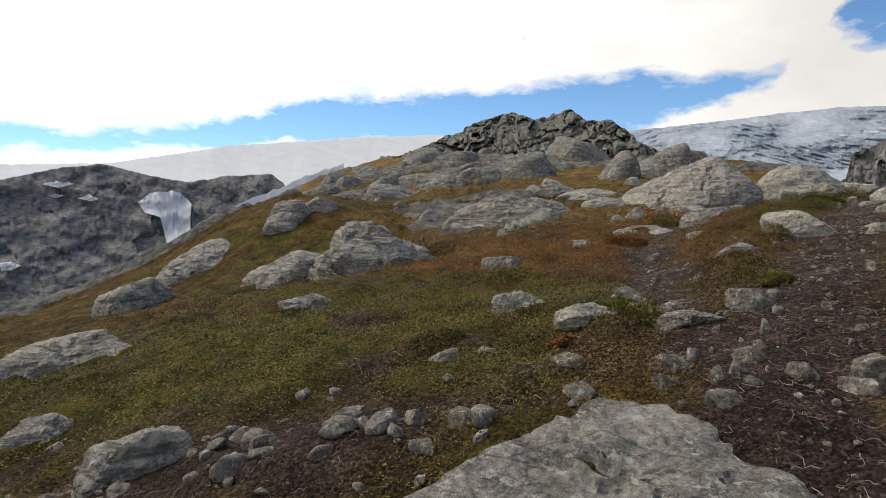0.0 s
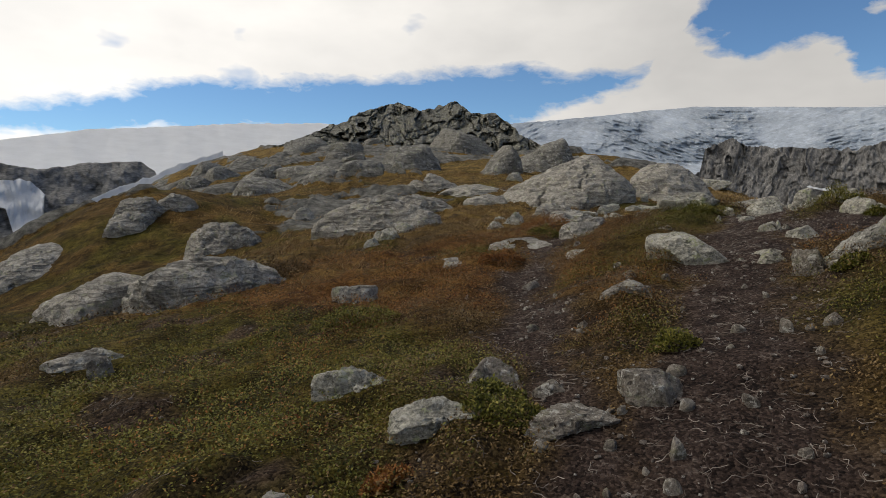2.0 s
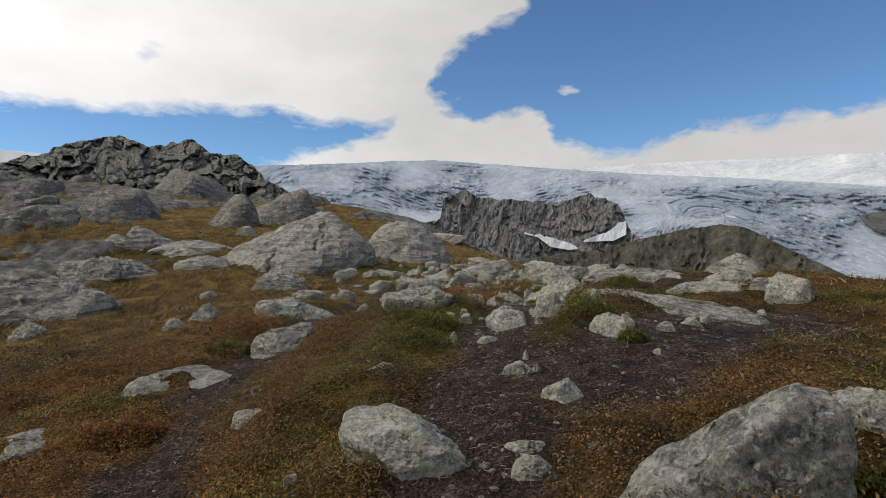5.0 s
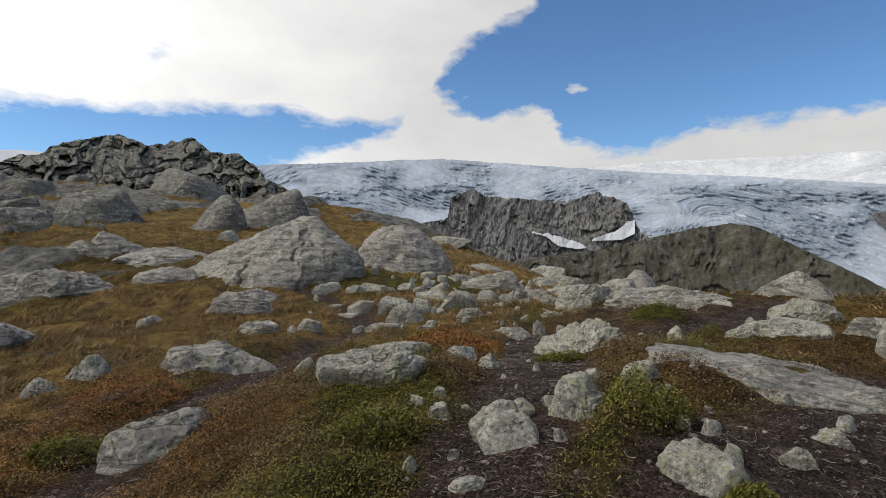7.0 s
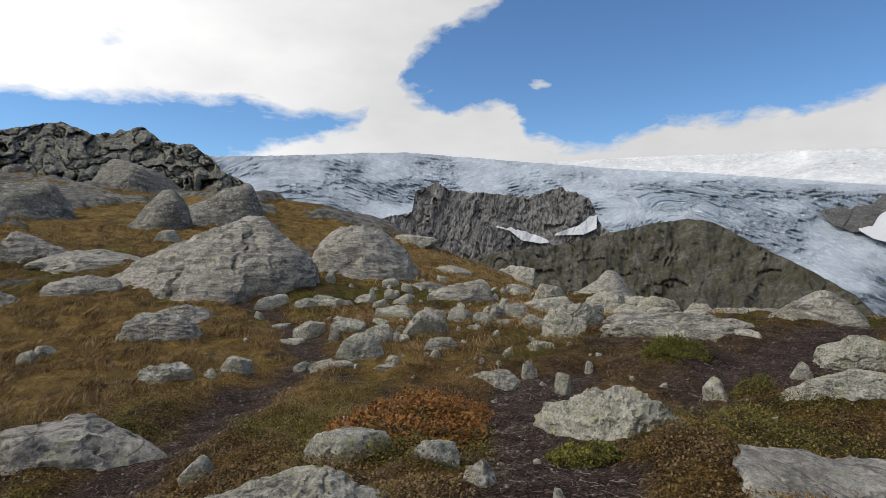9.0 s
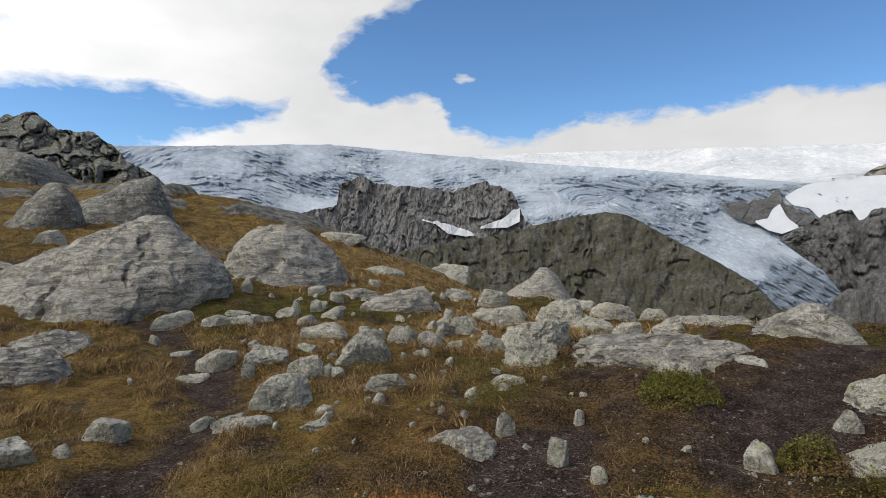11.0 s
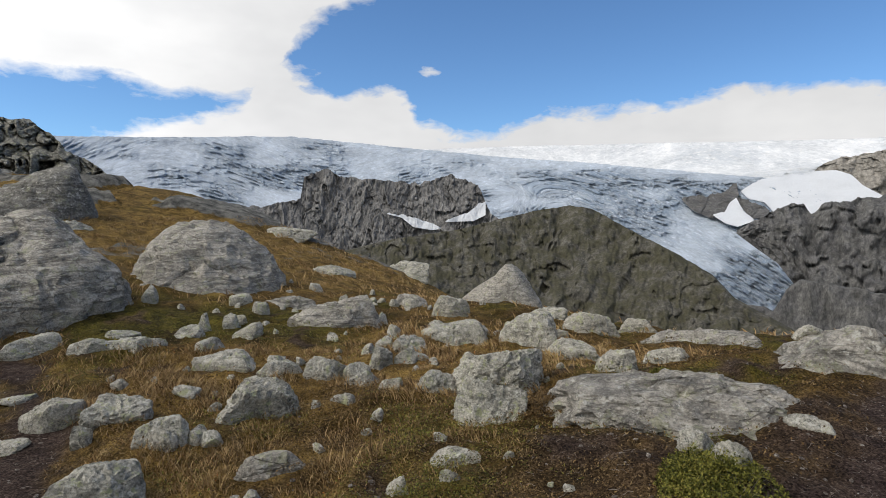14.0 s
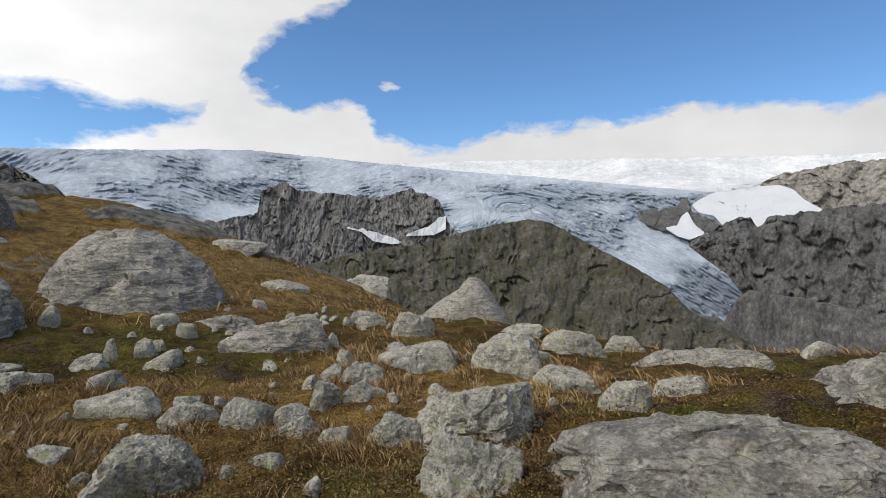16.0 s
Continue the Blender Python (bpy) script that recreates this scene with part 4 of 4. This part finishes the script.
slab(-2.65, 3.94, 0.48, 0.40, 0.15, 37, 86)
boulder(9.03, 11.38, 0.48, 0.35, 0.14, -42, 87)
boulder(11.62, 14.59, 0.48, 0.35, 0.18, -40, 88)
boulder(13.56, 12.38, 0.48, 0.34, 0.28, -65, 89)
boulder(10.67, 19.19, 0.48, 0.35, 0.09, -19, 90)
boulder(18.47, 11.32, 0.46, 0.34, 0.25, -81, 91)
slab(1.98, 8.46, 0.46, 0.39, 0.05, -2, 92)
boulder(9.39, 14.56, 0.46, 0.33, 0.27, -22, 93)
slab(8.06, 13.44, 0.45, 0.38, 0.09, -19, 94)
boulder(4.81, 12.07, 0.44, 0.32, 0.18, -19, 95)
boulder(7.03, 14.09, 0.44, 0.32, 0.20, -19, 96)
boulder(6.10, 6.73, 0.44, 0.31, 0.19, -57, 97)
boulder(1.45, 11.57, 0.43, 0.31, 0.22, 2, 98)
boulder(1.02, 4.00, 0.43, 0.30, 0.08, -13, 99)
slab(0.76, 7.41, 0.43, 0.36, 0.18, -4, 100)
boulder(3.93, 12.14, 0.41, 0.29, 0.26, 3, 101)
boulder(1.62, 3.81, 0.39, 0.28, 0.07, -23, 102)
slab(2.75, 5.35, 0.39, 0.33, 0.08, -28, 103)
boulder(1.34, 11.69, 0.38, 0.28, 0.19, -3, 104)
boulder(12.33, 15.02, 0.37, 0.27, 0.30, -42, 105)
boulder(5.33, 4.62, 0.37, 0.26, 0.20, -68, 106)
boulder(6.24, 7.63, 0.36, 0.26, 0.28, -47, 107)
boulder(10.64, 12.29, 0.36, 0.26, 0.09, -50, 108)
boulder(2.07, 3.87, 0.35, 0.25, 0.14, -30, 109)
boulder(8.96, 17.46, 0.35, 0.25, 0.07, -11, 110)
boulder(12.40, 18.99, 0.34, 0.25, 0.28, -28, 111)
boulder(5.75, 7.65, 0.34, 0.25, 0.18, -42, 112)
slab(3.28, 7.69, 0.33, 0.28, 0.07, -18, 113)
boulder(7.99, 13.62, 0.33, 0.24, 0.13, -23, 114)
boulder(3.56, 12.03, 0.33, 0.24, 0.15, -11, 115)
boulder(5.82, 7.83, 0.32, 0.23, 0.20, -39, 116)
boulder(12.39, 10.28, 0.32, 0.23, 0.06, -77, 117)
boulder(8.44, 12.82, 0.32, 0.23, 0.09, -31, 118)
boulder(1.16, 11.12, 0.30, 0.22, 0.13, -5, 119)
slab(0.32, 3.79, 0.30, 0.25, 0.03, -1, 120)
boulder(1.44, 4.43, 0.28, 0.20, 0.16, -17, 121)
boulder(6.84, 9.61, 0.28, 0.20, 0.11, -36, 122)
boulder(4.22, 5.73, 0.27, 0.20, 0.05, -41, 123)
boulder(4.79, 6.04, 0.27, 0.20, 0.11, -47, 124)
boulder(6.94, 7.71, 0.26, 0.19, 0.14, -59, 125)
boulder(4.28, 7.42, 0.26, 0.19, 0.06, -31, 126)
boulder(11.63, 10.85, 0.26, 0.19, 0.17, -72, 127)
boulder(11.67, 14.13, 0.26, 0.19, 0.17, -43, 128)
slab(0.10, 3.63, 0.26, 0.22, 0.07, 4, 129)
boulder(4.10, 5.58, 0.25, 0.18, 0.08, -44, 130)
boulder(11.97, 19.16, 0.24, 0.18, 0.35, -25, 131)
boulder(11.32, 10.54, 0.24, 0.17, 0.23, -75, 132)
boulder(10.02, 9.48, 0.24, 0.17, 0.22, -76, 133)
boulder(3.86, 4.92, 0.24, 0.17, 0.19, -50, 134)
boulder(9.36, 14.44, 0.23, 0.17, 0.19, -31, 135)
boulder(5.70, 10.62, 0.22, 0.16, 0.12, -18, 136)
boulder(11.12, 9.18, 0.22, 0.16, 0.18, -82, 137)
boulder(4.96, 6.63, 0.22, 0.16, 0.10, -43, 138)
boulder(7.14, 6.61, 0.22, 0.16, 0.09, -67, 139)
boulder(9.68, 14.28, 0.22, 0.16, 0.10, -26, 140)
boulder(1.35, 4.41, 0.20, 0.15, 0.13, -12, 141)
boulder(6.87, 9.25, 0.20, 0.15, 0.15, -40, 142)
boulder(8.98, 15.28, 0.20, 0.14, 0.23, -15, 143)
boulder(1.99, 2.71, 0.19, 0.14, 0.10, -41, 144)
boulder(1.23, 3.09, 0.19, 0.14, 0.08, -22, 145)
boulder(1.66, 4.17, 0.19, 0.14, 0.05, -19, 146)
boulder(10.04, 12.32, 0.19, 0.14, 0.14, -43, 147)
boulder(1.88, 2.64, 0.18, 0.13, 0.05, -40, 148)
boulder(5.32, 7.44, 0.18, 0.13, 0.05, -37, 149)
boulder(-1.28, 6.34, 0.18, 0.13, 0.16, 24, 150)
boulder(5.74, 8.34, 0.17, 0.12, 0.10, -34, 151)
boulder(2.47, 6.83, 0.17, 0.12, 0.07, -10, 152)
boulder(9.25, 10.69, 0.16, 0.11, 0.24, -57, 153)
boulder(6.67, 6.58, 0.16, 0.11, 0.09, -65, 154)
boulder(9.55, 11.44, 0.16, 0.11, 0.23, -50, 155)
boulder(10.31, 12.07, 0.15, 0.11, 0.08, -49, 156)
boulder(1.29, 2.64, 0.15, 0.11, 0.06, -28, 157)
boulder(1.63, 3.08, 0.15, 0.11, 0.08, -30, 158)
boulder(1.72, 2.80, 0.14, 0.10, 0.08, -35, 159)
boulder(2.91, 5.72, 0.13, 0.10, 0.08, -24, 160)
boulder(5.24, 7.84, 0.12, 0.09, 0.08, -31, 161)
boulder(10.12, 11.05, 0.11, 0.08, 0.15, -59, 162)
boulder(1.39, 2.90, 0.10, 0.07, 0.07, -27, 163)
boulder(9.61, 11.42, 0.09, 0.06, 0.13, -45, 164)
boulder(1.47, 2.74, 0.08, 0.06, 0.03, -30, 165)
boulder(1.86, 3.36, 0.07, 0.05, 0.08, -31, 166)
slab(-3.64, 74.51, 6.35, 5.4, 1.62, 3, 164)
slab(-1.29, 45.58, 5.53, 4.7, 0.85, 2, 165)
slab(-9.56, 69.86, 4.67, 3.97, 1, 8, 167)
slab(-14.5, 72.15, 4.16, 3.53, 1.52, 11, 169)
slab(1.11, 55.28, 3.68, 3.13, 1.05, -1, 171)
slab(1.39, 64.54, 3.63, 3.09, 1.14, 3, 172)
slab(-4.89, 45.85, 3.06, 2.6, 0.96, 6, 175)
slab(-10.22, 46.56, 2.68, 2.28, 0.89, 13, 178)
slab(5.19, 87.73, 2.67, 2.27, 0.8, -1, 179)
slab(1.84, 46.97, 1.59, 1.35, 0.8, 3, 194)
tagged(slab(8.1, 7.5, 1.65, 1.25, 0.11, -46, 200, ((0, 0, 1, 0.2), (0.05, -0.05, 1, 0.2)), None, 30.0), "wide flat bedrock pavement beside the gravel trail")

# ---- strewn small stuff ----
LOOSE = np.random.RandomState(4)


def near_line(count, power=1.0, reach=7.5):
    """Random places, denser along the walk from the first slab to the boulder field."""
    s = LOOSE.uniform(0, 1, count)
    lx = np.interp(s, [0, 0.3, 0.6, 1.0], [0.4, 2.6, 6.0, 11.5])
    ly = np.interp(s, [0, 0.3, 0.6, 1.0], [2.6, 5.6, 9.2, 13.5])
    r = 0.15 + reach * LOOSE.uniform(0, 1, count) ** power
    a = LOOSE.uniform(0, 2 * math.pi, count)
    return lx + r * np.cos(a), ly + r * np.sin(a)


ROCKS_AT = [(o.matrix_world.translation.x, o.matrix_world.translation.y, 0.36 * (o.dimensions.x + o.dimensions.y) / 2) for o in scene.objects if o.name.startswith(("boulder", "rock_slab"))]


def clear(x, y, keep=1.0):
    """True where no stone covers the ground."""
    ok = np.ones(len(x), bool)
    for rx, ry, rr in ROCKS_AT:
        if ry < 40:
            ok &= (x - rx) ** 2 + (y - ry) ** 2 > (rr * keep) ** 2
    return ok


def leaves(name, label, x, y, lift, size, mat):
    """Small pointed leaves lying at all angles, one quad each."""
    k = len(x)
    base = np.stack([x, y, surface(x, y) + lift], -1)
    a, b = LOOSE.uniform(0, 2 * math.pi, k), LOOSE.uniform(-0.2, 1.1, k)
    u = np.stack([np.cos(a) * np.cos(b), np.sin(a) * np.cos(b), np.sin(b)], -1)
    side = np.stack([-np.sin(a), np.cos(a), LOOSE.uniform(-0.5, 0.5, k)], -1)
    L = size[:, None]
    v = np.stack([base, base + u * L * 0.5 + side * L * 0.26, base + u * L, base + u * L * 0.5 - side * L * 0.26], 1)
    me = mesh_from(name, v.reshape(-1, 3), np.arange(4 * k).reshape(k, 4), False)
    me.materials.append(mat)
    return tagged(new(name, me), label, "heath", kind="stuff")


def sow_heath():
    x, y = (np.concatenate(q) for q in zip(near_line(430000, 0.95), near_line(520000, 1.0, 3.2)))
    soil, grass, green, rust = cover(x, y)
    tall = 0.5 + 0.5 * fbm(flat3(x, y) * 3.2, 3, 0.55, 23)
    ok = clear(x, y) & (LOOSE.uniform(0, 1, len(x)) > soil * 1.25) & (LOOSE.uniform(0, 1, len(x)) > grass * 0.8)
    ok &= LOOSE.uniform(0, 1, len(x)) < 0.25 + 1.0 * tall
    x, y, green, rust, tall = x[ok], y[ok], green[ok], rust[ok], tall[ok]
    away = np.min([np.hypot(x - a, y - b) for a, b in ((0.6, 2.4), (2.2, 5.0), (4.6, 7.4), (8.5, 11))], axis=0)
    size = LOOSE.uniform(0.009, 0.021, len(x)) * (1 + 0.2 * np.clip(away - 1.5, 0, 6))
    lift = LOOSE.uniform(-0.01, 1, len(x)) * (0.02 + 0.10 * np.clip(tall, 0, 1))
    pick = LOOSE.uniform(0, 1, len(x))
    is_green = pick < green * 0.85
    is_rust = ~is_green & (pick < green * 0.85 + rust * 0.7)
    rest = ~is_green & ~is_rust
    for name, label, sel, mat in (("green_heath", "low green crowberry and bilberry heath", is_green, GREEN_LEAF), ("rusty_heath", "rust-orange autumn dwarf shrubs", is_rust, RUST_LEAF), ("brown_heath", "dry brown heather and moss", rest, BROWN_LEAF)):
        leaves(name, label, x[sel], y[sel], lift[sel], size[sel], mat)


def sow_grass():
    k = 430000
    x = np.concatenate([LOOSE.normal(4.2, 4.2, k // 3), LOOSE.normal(11, 4.2, k // 3), LOOSE.uniform(-6, 27, k - 2 * (k // 3))])
    y = np.concatenate([LOOSE.normal(15.5, 4.0, k // 3), LOOSE.normal(13.5, 3.0, k // 3), LOOSE.uniform(5, 36, k - 2 * (k // 3))])
    soil, grass, green, rust = cover(x, y)
    tuft = fbm(flat3(x, y) * 2.8, 2, 0.5, 29)
    ok = clear(x, y, 0.9) & (LOOSE.uniform(0, 1, k) < grass * (0.35 + 0.75 * np.clip(tuft + 0.4, 0, 1))) & (LOOSE.uniform(0, 1, k) > soil)
    x, y, tuft = x[ok], y[ok], tuft[ok]
    k = len(x)
    away = np.clip(np.hypot(x - 6.5, y - 9) - 3, 0, 14)
    hgt = LOOSE.uniform(0.015, 0.055, k) * (0.55 + 1.9 * np.clip(tuft, -0.2, 1))
    hgt = hgt * (1 + 0.07 * away)
    wid = 0.0018 * (1 + 0.33 * away)
    base = np.stack([x, y, surface(x, y) - 0.005], -1)
    a = LOOSE.uniform(0, 2 * math.pi, k)
    bend = LOOSE.uniform(0.5, 1.8, k) * hgt
    lean_dir = np.stack([np.cos(a * 0.6 - 0.6), np.sin(a * 0.6 - 0.6), np.zeros(k)], -1)
    side = np.stack([np.cos(a), np.sin(a), np.zeros(k)], -1) * wid[:, None]
    up = np.stack([np.zeros(k), np.zeros(k), hgt], -1)
    mid = base + up * 0.6 + lean_dir * bend[:, None] * 0.35
    tip = base + up * 0.95 + lean_dir * bend[:, None]
    v = np.stack([base - side, base + side, mid + side * 0.8, tip, mid - side * 0.8], 1)
    me = mesh_from("golden_grass", v.reshape(-1, 3), np.arange(5 * k).reshape(k, 5), False)
    me.materials.append(STRAW)
    tagged(new("golden_grass", me), "wind-bent golden autumn moor grass", "grass", kind="stuff")


def strew_pebbles():
    x, y = near_line(26000, 0.8)
    soil = cover(x, y)[0]
    ok = (LOOSE.uniform(0, 1, len(x)) < soil * 0.75) & clear(x, y, 0.8)
    x, y = x[ok][:3800], y[ok][:3800]
    u, f = BALLS[1]
    k, m = len(x), len(u)
    size = 0.005 + 0.017 * LOOSE.uniform(0, 1, k) ** 3.5
    shape = LOOSE.uniform(0.55, 1.25, (k, 1, 3)) * size[:, None, None]
    a = LOOSE.uniform(0, 6.28, k)
    q = u[None] * (1 + 0.25 * LOOSE.uniform(-1, 1, (k, m, 1))) * shape
    c, s = np.cos(a)[:, None], np.sin(a)[:, None]
    q = np.stack([q[..., 0] * c - q[..., 1] * s, q[..., 0] * s + q[..., 1] * c, q[..., 2] * 0.7], -1)
    q += np.stack([x, y, surface(x, y) + size * 0.2], -1)[:, None]
    faces = (f[None] + (np.arange(k) * m)[:, None, None]).reshape(-1, 3)
    me = mesh_from("pebbles", q.reshape(-1, 3), faces, False)
    me.materials.append(PEBBLE)
    tagged(new("pebbles", me), "loose brown-grey pebbles and gravel on the trail", "gravel", kind="stuff")


def strew_twigs():
    x, y = near_line(70000, 0.8)
    soil = cover(x, y)[0]
    ok = (LOOSE.uniform(0, 1, len(x)) < soil * 0.9 + 0.02) & clear(x, y, 0.9)
    x, y = x[ok][:9500], y[ok][:9500]
    k, steps = len(x), 5
    length = 0.025 + 0.11 * LOOSE.uniform(0, 1, k) ** 1.6
    a = LOOSE.uniform(0, 6.28, k)
    px, py, rows = x.copy(), y.copy(), []
    for i in range(steps):
        r = (0.001 + 0.0012 * LOOSE.uniform(0, 1, k)) * (1 - 0.13 * i)
        z = surface(px, py) + 0.006 + 0.012 * LOOSE.uniform(0, 1, k)
        nx, ny = -np.sin(a), np.cos(a)
        rows.append(np.stack([np.stack([px + nx * r, py + ny * r, z], -1), np.stack([px, py, z + r * 1.7], -1), np.stack([px - nx * r, py - ny * r, z], -1)], 1))
        px, py = px + np.cos(a) * length / steps, py + np.sin(a) * length / steps
        a = a + LOOSE.normal(0, 0.6, k)
    v = np.stack(rows, 1)
    idx = np.arange(k * steps * 3).reshape(k, steps, 3)
    faces = np.concatenate([np.stack([idx[:, :-1, j], idx[:, 1:, j], idx[:, 1:, j + 1], idx[:, :-1, j + 1]], -1).reshape(-1, 4) for j in (0, 1)])
    me = mesh_from("dry_twigs", v.reshape(-1, 3), faces)
    me.materials.append(TWIG)
    tagged(new("dry_twigs", me), "bleached dry heather twigs and roots on bare soil", "twigs", kind="stuff")


def strew_stones():
    """Loose stones that lie about in the rubble and the boulder field."""
    for k, (cx, cy, rx, ry, lo, hi, flat) in enumerate([(-0.85, 2.8, 1.2, 0.6, 0.06, 0.2, 0.32)] * 70 + [(-2.4, 2.6, 0.8, 0.5, 0.15, 0.35, 0.35)] * 8 + [(12.5, 15.5, 4.5, 3.0, 0.09, 0.34, 0.6)] * 70 + [(9.5, 12.0, 3.0, 2.5, 0.05, 0.16, 0.6)] * 40 + [(3.0, 5.4, 1.4, 1.4, 0.04, 0.12, 0.55)] * 40 + [(6.6, 7.4, 1.6, 1.0, 0.05, 0.16, 0.6)] * 36 + [(1.7, 3.4, 0.6, 0.9, 0.04, 0.11, 0.55)] * 22 + [(14.5, 20, 4, 2.5, 0.15, 0.5, 0.55)] * 36):
        x, y, w = LOOSE.normal(cx, rx * 0.6), LOOSE.normal(cy, ry * 0.6), lo + (hi - lo) * LOOSE.uniform() ** 2
        me = rock_mesh("stone", w, w * LOOSE.uniform(0.6, 0.95), w * flat * LOOSE.uniform(0.7, 1.2), 2000 + k, 3 if w < 0.22 else 4, 9, 18.0, 0.05, 0.4)
        me.materials.append(TRAIL_ROCK if x + y < 12 else ROCK)
        ob = set_down(new("stone", me), x, y, LOOSE.uniform(0, 360), 0.0, 0.7)
        tagged(ob, "loose brownish stone lying on bare soil" if x + y < 12 else "loose grey lichen-flecked stone among boulders", "stone", "loose stones")


def shrub(x, y, w, h, seed, mat):
    """A low cushion of dwarf shrub: short crooked stems under a ragged shell of small leaves."""
    rng = np.random.RandomState(seed)
    base = float(surface(np.array([x]), np.array([y]))[0])
    thing = tagged(new("dwarf_shrub"), {"green_heath_leaves": "low green cushion of dwarf shrub among stones", "rusty_heath_leaves": "rust-orange autumn cushion of dwarf shrub"}.get(mat.name, "dry brown cushion of heather among stones"), "shrub", "dwarf shrubs on the moor")
    thing.matrix_world = pose(x, y, base)
    k = int(min(5200, 1400 + 9000 * w * w))
    a, r = rng.uniform(0, 6.28, k), np.sqrt(rng.uniform(0, 1, k))
    lx, ly = r * np.cos(a) * w / 2, r * np.sin(a) * w / 2 * 0.8
    dome = np.clip(1 - r ** 2, 0, 1) ** 0.6 * (0.75 + 0.5 * fbm(np.stack([lx, ly, lx * 0 + seed], -1) * 9, 3, 0.6, seed))
    lz = surface(x + lx, y + ly) - base + h * dome * rng.uniform(0.45, 1.05, k)
    p = np.stack([lx, ly, lz], -1)
    b, t = rng.uniform(0, 6.28, k), rng.uniform(-0.2, 1.2, k)
    L = rng.uniform(0.012, 0.026, k)[:, None] * (1 + 0.5 * (w > 1))
    u = np.stack([np.cos(b) * np.cos(t), np.sin(b) * np.cos(t), np.sin(t)], -1)
    s = np.stack([-np.sin(b), np.cos(b), rng.uniform(-0.5, 0.5, k)], -1)
    v = np.stack([p, p + u * L * 0.5 + s * L * 0.27, p + u * L, p + u * L * 0.5 - s * L * 0.27], 1)
    me = mesh_from("leaves", v.reshape(-1, 3), np.arange(4 * k).reshape(k, 4), False)
    me.materials.append(mat)
    new("leaves", me).parent = thing
    n = 40
    a, r = rng.uniform(0, 6.28, n), np.sqrt(rng.uniform(0, 0.8, n))
    tx, ty = r * np.cos(a) * w / 2, r * np.sin(a) * w / 2 * 0.8
    foot = np.stack([tx * 0.5, ty * 0.5, surface(x + tx * 0.5, y + ty * 0.5) - base - 0.01], -1)
    tip = np.stack([tx, ty, surface(x + tx, y + ty) - base + h * 0.7 * np.clip(1 - r ** 2, 0, 1)], -1)
    e = np.array(((0.003, 0, 0), (-0.0015, 0.0026, 0), (-0.0015, -0.0026, 0)))
    v = np.concatenate([foot[:, None] + e, tip[:, None] + e * 0.5], 1)
    i = np.arange(n)[:, None] * 6
    faces = np.concatenate([np.concatenate([i + q, i + (q + 1) % 3, i + 3 + (q + 1) % 3, i + 3 + q], 1) for q in range(3)])
    me = mesh_from("stems", v.reshape(-1, 3), faces)
    me.materials.append(TWIG)
    new("stems", me).parent = thing


shrub(6.52, 7.36, 0.62, 0.26, 300, GREEN_LEAF)
shrub(6.06, 6.48, 0.25, 0.09, 301, GREEN_LEAF)
shrub(10.99, 10.47, 0.93, 0.20, 302, GREEN_LEAF)
shrub(10.30, 9.28, 0.49, 0.22, 303, GREEN_LEAF)
shrub(11.16, 10.61, 0.69, 0.18, 304, GREEN_LEAF)
shrub(10.28, 9.21, 0.58, 0.20, 305, BROWN_LEAF)
shrub(7.13, 10.38, 1.36, 0.21, 306, RUST_LEAF)
shrub(7.67, 9.14, 0.54, 0.11, 307, GREEN_LEAF)
shrub(3.88, 4.64, 0.23, 0.10, 308, GREEN_LEAF)
shrub(4.69, 4.36, 0.30, 0.10, 309, GREEN_LEAF)
shrub(1.35, 3.95, 0.41, 0.12, 310, GREEN_LEAF)
shrub(-0.42, 9.88, 1.15, 0.26, 311, BROWN_LEAF)
shrub(5.27, 8.23, 0.56, 0.14, 312, GREEN_LEAF)
shrub(4.22, 11.01, 1.00, 0.22, 313, RUST_LEAF)
shrub(3.78, 10.02, 0.56, 0.17, 314, GREEN_LEAF)
shrub(2.55, 8.18, 0.59, 0.15, 315, RUST_LEAF)
shrub(0.78, 3.65, 0.20, 0.08, 316, RUST_LEAF)
shrub(2.47, 4.37, 0.30, 0.15, 317, GREEN_LEAF)
shrub(0.73, 6.33, 0.78, 0.17, 318, GREEN_LEAF)
shrub(13.37, 11.77, 0.37, 0.05, 319, GREEN_LEAF)
shrub(11.85, 12.34, 0.52, 0.12, 320, BROWN_LEAF)
shrub(11.13, 10.66, 0.65, 0.16, 321, GREEN_LEAF)
shrub(1.37, 4.19, 0.32, 0.11, 322, GREEN_LEAF)
shrub(7.75, 10.67, 0.87, 0.15, 323, RUST_LEAF)
strew_stones()
sow_heath()
sow_grass()
strew_pebbles()
strew_twigs()
